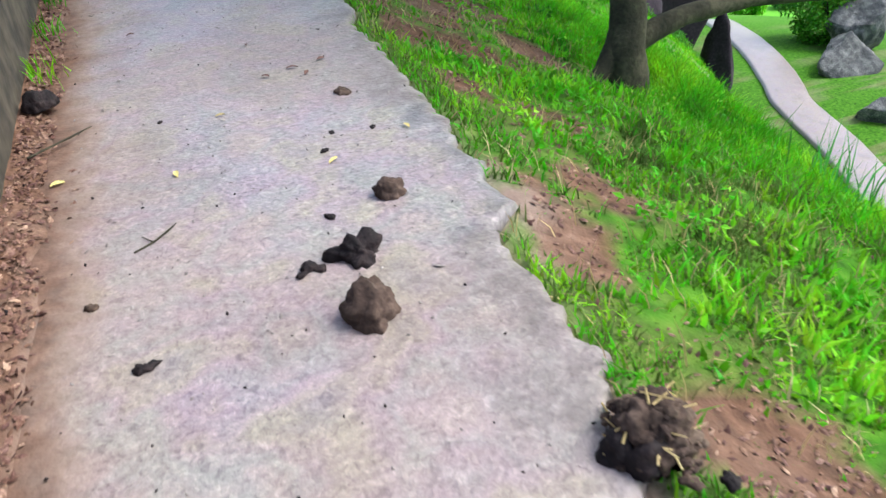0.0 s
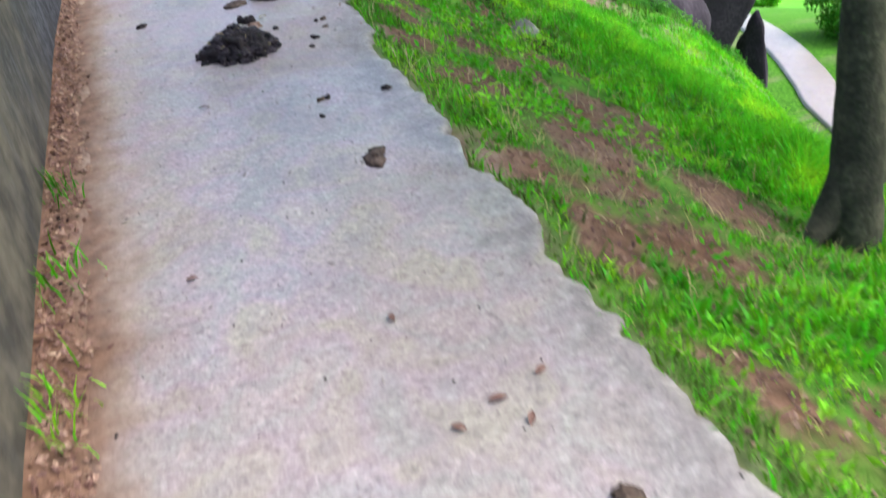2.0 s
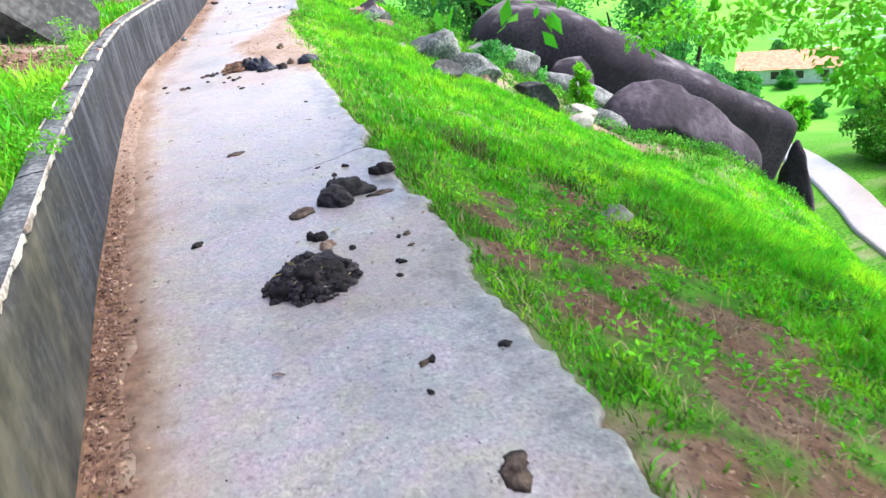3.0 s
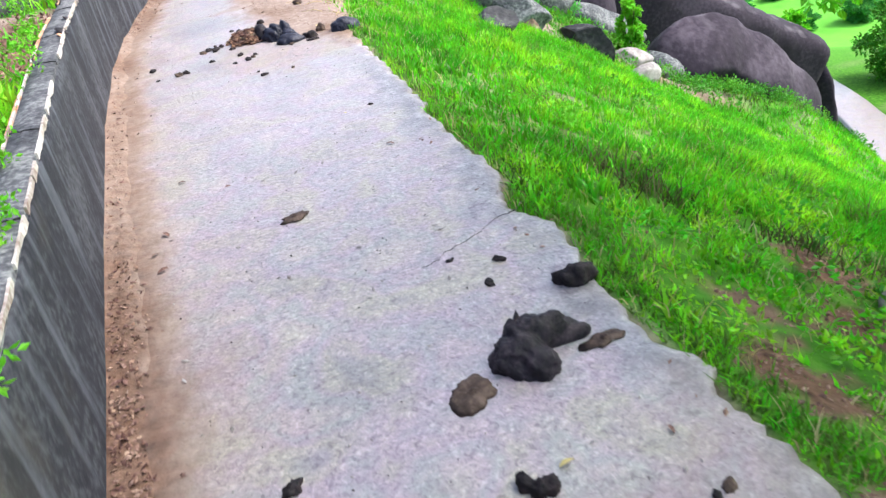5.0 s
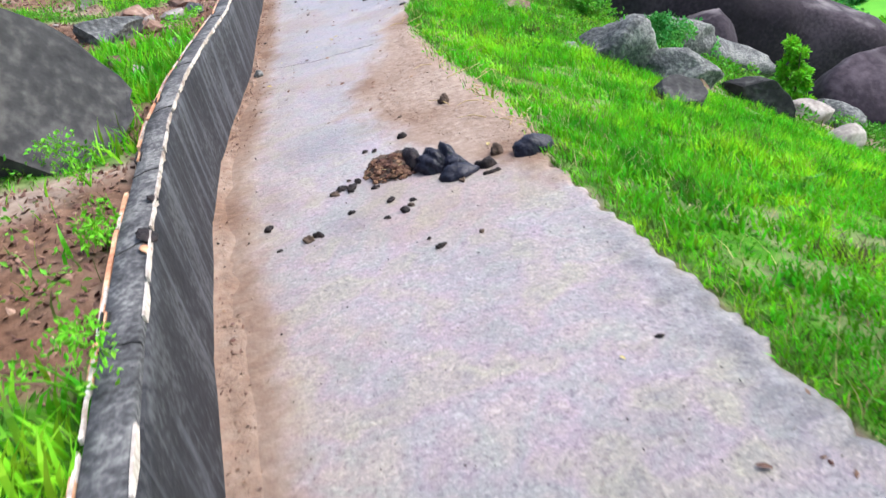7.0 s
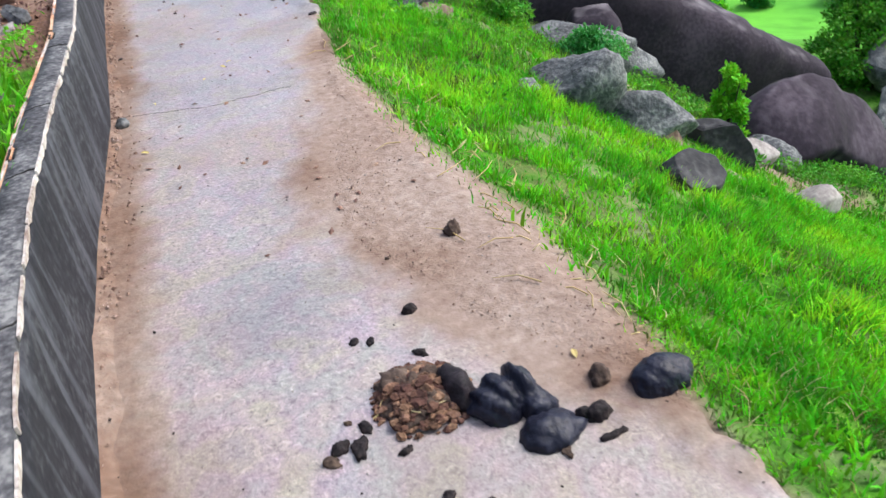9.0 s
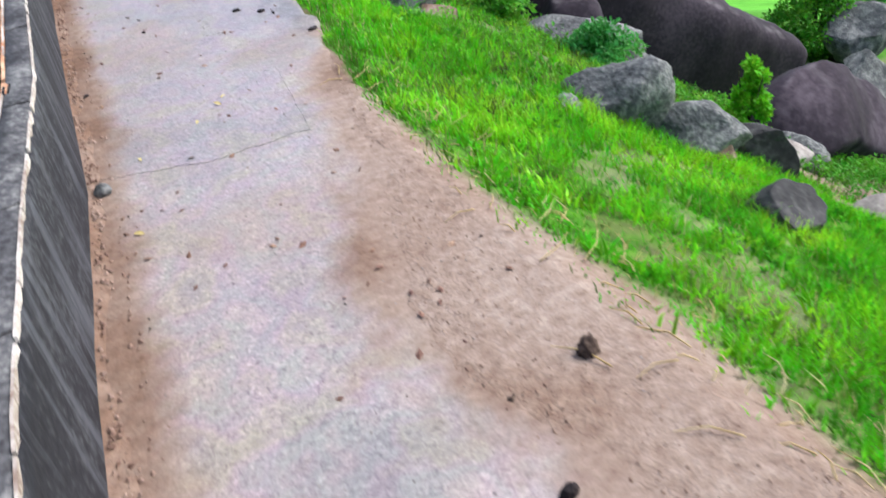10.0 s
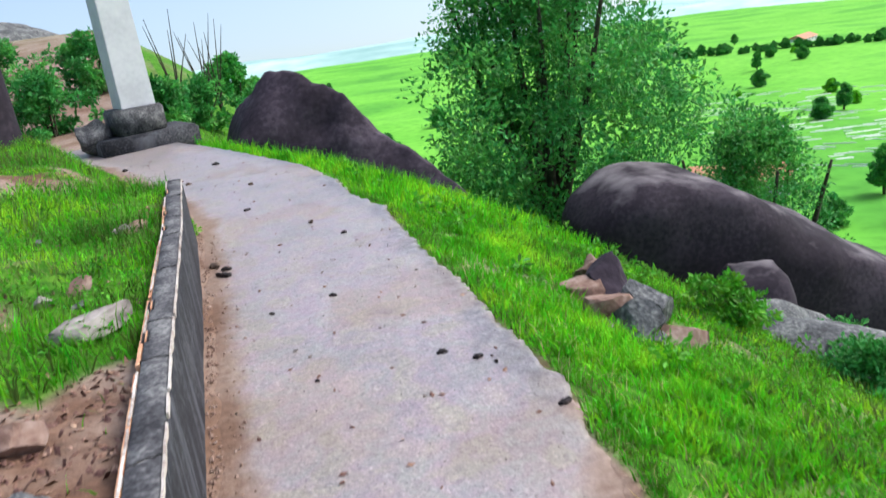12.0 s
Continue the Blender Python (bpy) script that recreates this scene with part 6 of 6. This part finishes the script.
gx, gy = sow(420000, 0.1, 2.2, 0.8, 21, lambda x, y: (x > edge_x(y) + 0.005) * (1 - smooth(0.1, 0.3, x - edge_x(y))) * (1 - 0.97 * earth_cover(x, y)) * (0.3 + 0.7 * smooth(0.42, 0.56, fbm(x * 6, y * 6, 197, 2))))
half = GR.uniform(0, 1, len(gx)) < 0.5
for mat, pick, label in ((OLIVE_GRASS, half, "dull grass tufts creeping over the path edge"), (GRASS, ~half, "green grass tufts creeping over the path edge")):
    blades("edge_grass", gx[pick], gy[pick], GR.uniform(0.025, 0.075, pick.sum()), GR.uniform(0.004, 0.009, pick.sum()), 1.0, mat, label, GR)
gx, gy = sow(45000, 5.2, 11.5, 9.5, 14.2, lambda x, y: (1 - 0.8 * earth_cover(x, y)) * (0.25 + 0.75 * smooth(0.36, 0.5, fbm(x * 2.4, y * 2.4, 145))))
blades("slope_grass", gx, gy, GR.uniform(0.05, 0.13, len(gx)), GR.uniform(0.009, 0.018, len(gx)), 0.9, GRASS, "green grass on the steep lower slope", GR)
gx, gy = sow(110000, 1.0, 14, 14, 32, lambda x, y: (x > edge_x(np.clip(y, -6, 29)) + 0.02) * (1 - 0.85 * earth_cover(x, y)) * smooth(0.36, 0.5, fbm(x * 2.4, y * 2.4, 141)))
dull = GR.uniform(0, 1, len(gx)) < 0.75 * smooth(0.5, 1.6, gx - edge_x(np.clip(gy, -6, 29)))
for mat, pick, label in ((GRASS, ~dull, "longer green grass round the rocks"), (OLIVE_GRASS, dull, "darker rank grass lower on the slope")):
    blades("far_grass", gx[pick], gy[pick], GR.uniform(0.05, 0.15, pick.sum()), GR.uniform(0.008, 0.016, pick.sum()), 0.85, mat, label, GR)
gx, gy = sow(16000, 0.9, 4.6, 19.5, 27.5, lambda x, y: (x > edge_x(np.clip(y, -6, 28)) + 0.25) * smooth(0.35, 0.55, fbm(x * 2, y * 2, 231)))
blades("tall_grass", gx, gy, GR.uniform(0.12, 0.3, len(gx)), GR.uniform(0.010, 0.018, len(gx)), 0.7, GRASS, "tall green grass before the pointed boulder", GR)
gx, gy = sow(45000, 0.2, 3.4, 1.0, 18, lambda x, y: right_keep(x, y) * 0.5 + 0.03 * (x > edge_x(y) + 0.05))
blades("dry_grass", gx, gy, GR.uniform(0.04, 0.13, len(gx)), GR.uniform(0.003, 0.006, len(gx)), 0.95, DRY_GRASS, "straw-coloured dry blades among the green grass", GR)


def left_keep(x, y):
    u = x - wall_x(np.clip(y, -6, 29))
    n = smooth(0.36, 0.56, fbm(x * 1.8, y * 1.8, 97))
    return (u < -0.13) * (1 - 0.97 * earth_cover(x, y)) * (0.4 + 0.6 * n)


gx, gy = sow(30000, -3.2, -0.9, 5.0, 14, lambda x, y: left_keep(x, y) * smooth(0.42, 0.54, fbm(x * 3, y * 3, 199, 2)))
blades("bank_tufts", gx, gy, GR.uniform(0.08, 0.2, len(gx)), GR.uniform(0.012, 0.022, len(gx)), 0.9, LUSH, "broad-bladed lush grass tufts on the bank behind the wall", GR)
gx, gy = sow(260000, -5.0, 0.1, 3.0, 27, left_keep)
glen = GR.uniform(0.05, 0.13, len(gx)) * (0.6 + 0.9 * smooth(0.4, 0.65, fbm(gx * 1.1, gy * 1.1, 99)))
dull = GR.uniform(0, 1, len(gx)) < 0.25 + 0.4 * smooth(0.45, 0.6, fbm(gx * 2.3, gy * 2.3, 221))
for mat, pick, label in ((GRASS, ~dull, "green grass on the bank behind the wall"), (OLIVE_GRASS, dull, "dull olive grass on the bank behind the wall")):
    blades("bank_grass", gx[pick], gy[pick], glen[pick], GR.uniform(0.004, 0.010, pick.sum()), 0.85, mat, label, GR)


def weed(x, y, z, seed, size, label):
    w = tagged(new("weed"), label, "weed")
    w.location = (x, y, z)
    rng2 = random.Random(seed)
    cl = [(rng2.uniform(-0.6, 0.6) * size, rng2.uniform(-0.6, 0.6) * size, rng2.uniform(0.2, 1.0) * size, size * 0.28) for _ in range(10)]
    crown("leaves", cl, 26, 0.024, BUSH, w, seed)
    for j in range(3):
        part("stem", tube([(0, 0, -0.02), (cl[j][0] * 0.5, cl[j][1] * 0.5, cl[j][2] * 0.6), cl[j][:3]], [0.004, 0.003, 0.002], 5, j), BUSH, w)
    return w


for k, (wx, wy, wz, size) in enumerate(((-1.2, 6.9, 0.56, 0.14), (-1.22, 7.6, 0.58, 0.16), (-1.26, 8.2, 0.56, 0.14), (-1.3, 9.4, 0.56, 0.18), (-1.4, 10.9, 0.6, 0.2), (-1.3, 10.3, 0.56, 0.12), (1.2, 9.45, -0.3, 0.16), (1.32, 9.2, -0.36, 0.12), (1.6, 7.2, -0.5, 0.1), (0.12, 19.9, 0.02, 0.16), (-1.0, 13.9, 0.55, 0.16), (-0.9, 14.3, 0.55, 0.14), (2.0, 15.4, -0.5, 0.2), (2.3, 15.8, -0.5, 0.22), (2.9, 15.7, -0.8, 0.24), (1.1, 5.9, -0.35, 0.1), (1.75, 6.0, -0.55, 0.1))):
    weed(wx, wy, wz, 600 + k, size, "small leafy green weed growing in the earth")
gx = np.concatenate([GR.normal(tx, 0.05, 40) for tx in (-1.02, -1.03, -1.0)])
gy = np.concatenate([GR.normal(ty, 0.08, 40) for ty in (4.6, 5.15, 4.0)])
ok = gx > wall_x(gy) + 0.01
blades("wall_foot_grass", gx[ok], gy[ok], GR.uniform(0.04, 0.13, ok.sum()), GR.uniform(0.004, 0.008, ok.sum()), 0.7, GRASS, "grass tufts at the foot of the wall", GR)
# withered brown tufts in the slope grass
TUFT = ((1.5, 9.96), (1.12, 8.58), (1.2, 8.25), (1.6, 7.75), (1.95, 7.5), (1.72, 6.9), (2.2, 12.2), (1.75, 14.4), (2.3, 15.2))
gx = np.concatenate([GR.normal(tx, 0.1, 130) for tx, ty in TUFT])
gy = np.concatenate([GR.normal(ty, 0.09, 130) for tx, ty in TUFT])
blades("withered_tufts", gx, gy, GR.uniform(0.07, 0.16, len(gx)), GR.uniform(0.004, 0.009, len(gx)), 1.0, WITHERED, "withered olive-brown grass tufts on the slope", GR)
# reeds on the crest
gx, gy = GR.normal(2.75, 0.12, 60), GR.normal(3.4, 0.2, 60)
blades("reeds", gx, gy, GR.uniform(0.25, 0.5, 60), GR.uniform(0.008, 0.014, 60), 0.35, LEAF, "dark spiky stalks on the edge of the slope", GR)


# ---- leafy ground cover among the grass ----
def ground_cover(name, n, x0, x1, y0, y1, keep, leaf, label, mat, seed, high=0.06):
    xs, ys = sow(n, x0, x1, y0, y1, keep)
    zs = height(xs, ys)
    cl = np.stack([xs, ys, zs + high * GR.uniform(0.3, 1.2, len(xs)), GR.uniform(0.05, 0.13, len(xs))], -1)
    ob = crown(name, cl, 22, leaf, mat, None, seed)
    return tagged(ob, label, "ground cover", kind="stuff")


ground_cover("weed_cover", 900, 0.6, 4.6, 6, 20, lambda x, y: (x > edge_x(y) + 0.3) * smooth(0.45, 0.6, fbm(x * 0.8 + 9, y * 0.8, 131)), 0.04, "small-leaved green weeds among the grass", WEED, 701)
ground_cover("rock_side_weeds", 900, 2.0, 12, 14, 27, lambda x, y: smooth(0.4, 0.55, fbm(x * 0.6 + 5, y * 0.6, 133)), 0.07, "leafy weeds growing between the rocks", WEED, 702, 0.14)
ground_cover("bank_weeds", 2200, -4.5, 0.0, 4, 27, lambda x, y: (x < wall_x(y) - 0.16) * (1 - 0.85 * earth_cover(x, y)) * smooth(0.38, 0.55, fbm(x + 7, y, 135)), 0.03, "small-leaved green weeds on the bank behind the wall", WEED, 703)
ground_cover("slope_weeds", 500, 0.5, 3.5, 1.5, 8, lambda x, y: (x > edge_x(y) + 0.15) * smooth(0.5, 0.62, fbm(x * 1.3 + 2, y * 1.3, 137)), 0.035, "small green weeds on the bare slope", LUSH, 704, 0.04)
ground_cover("rock_foot_weeds", 520, 5.8, 10.2, 14.5, 15.55, lambda x, y: 0.4 + 0.6 * smooth(0.4, 0.6, fbm(x * 1.5, y * 1.5, 139)), 0.045, "low green weeds at the foot of the purple boulder", WEED, 705, 0.16)
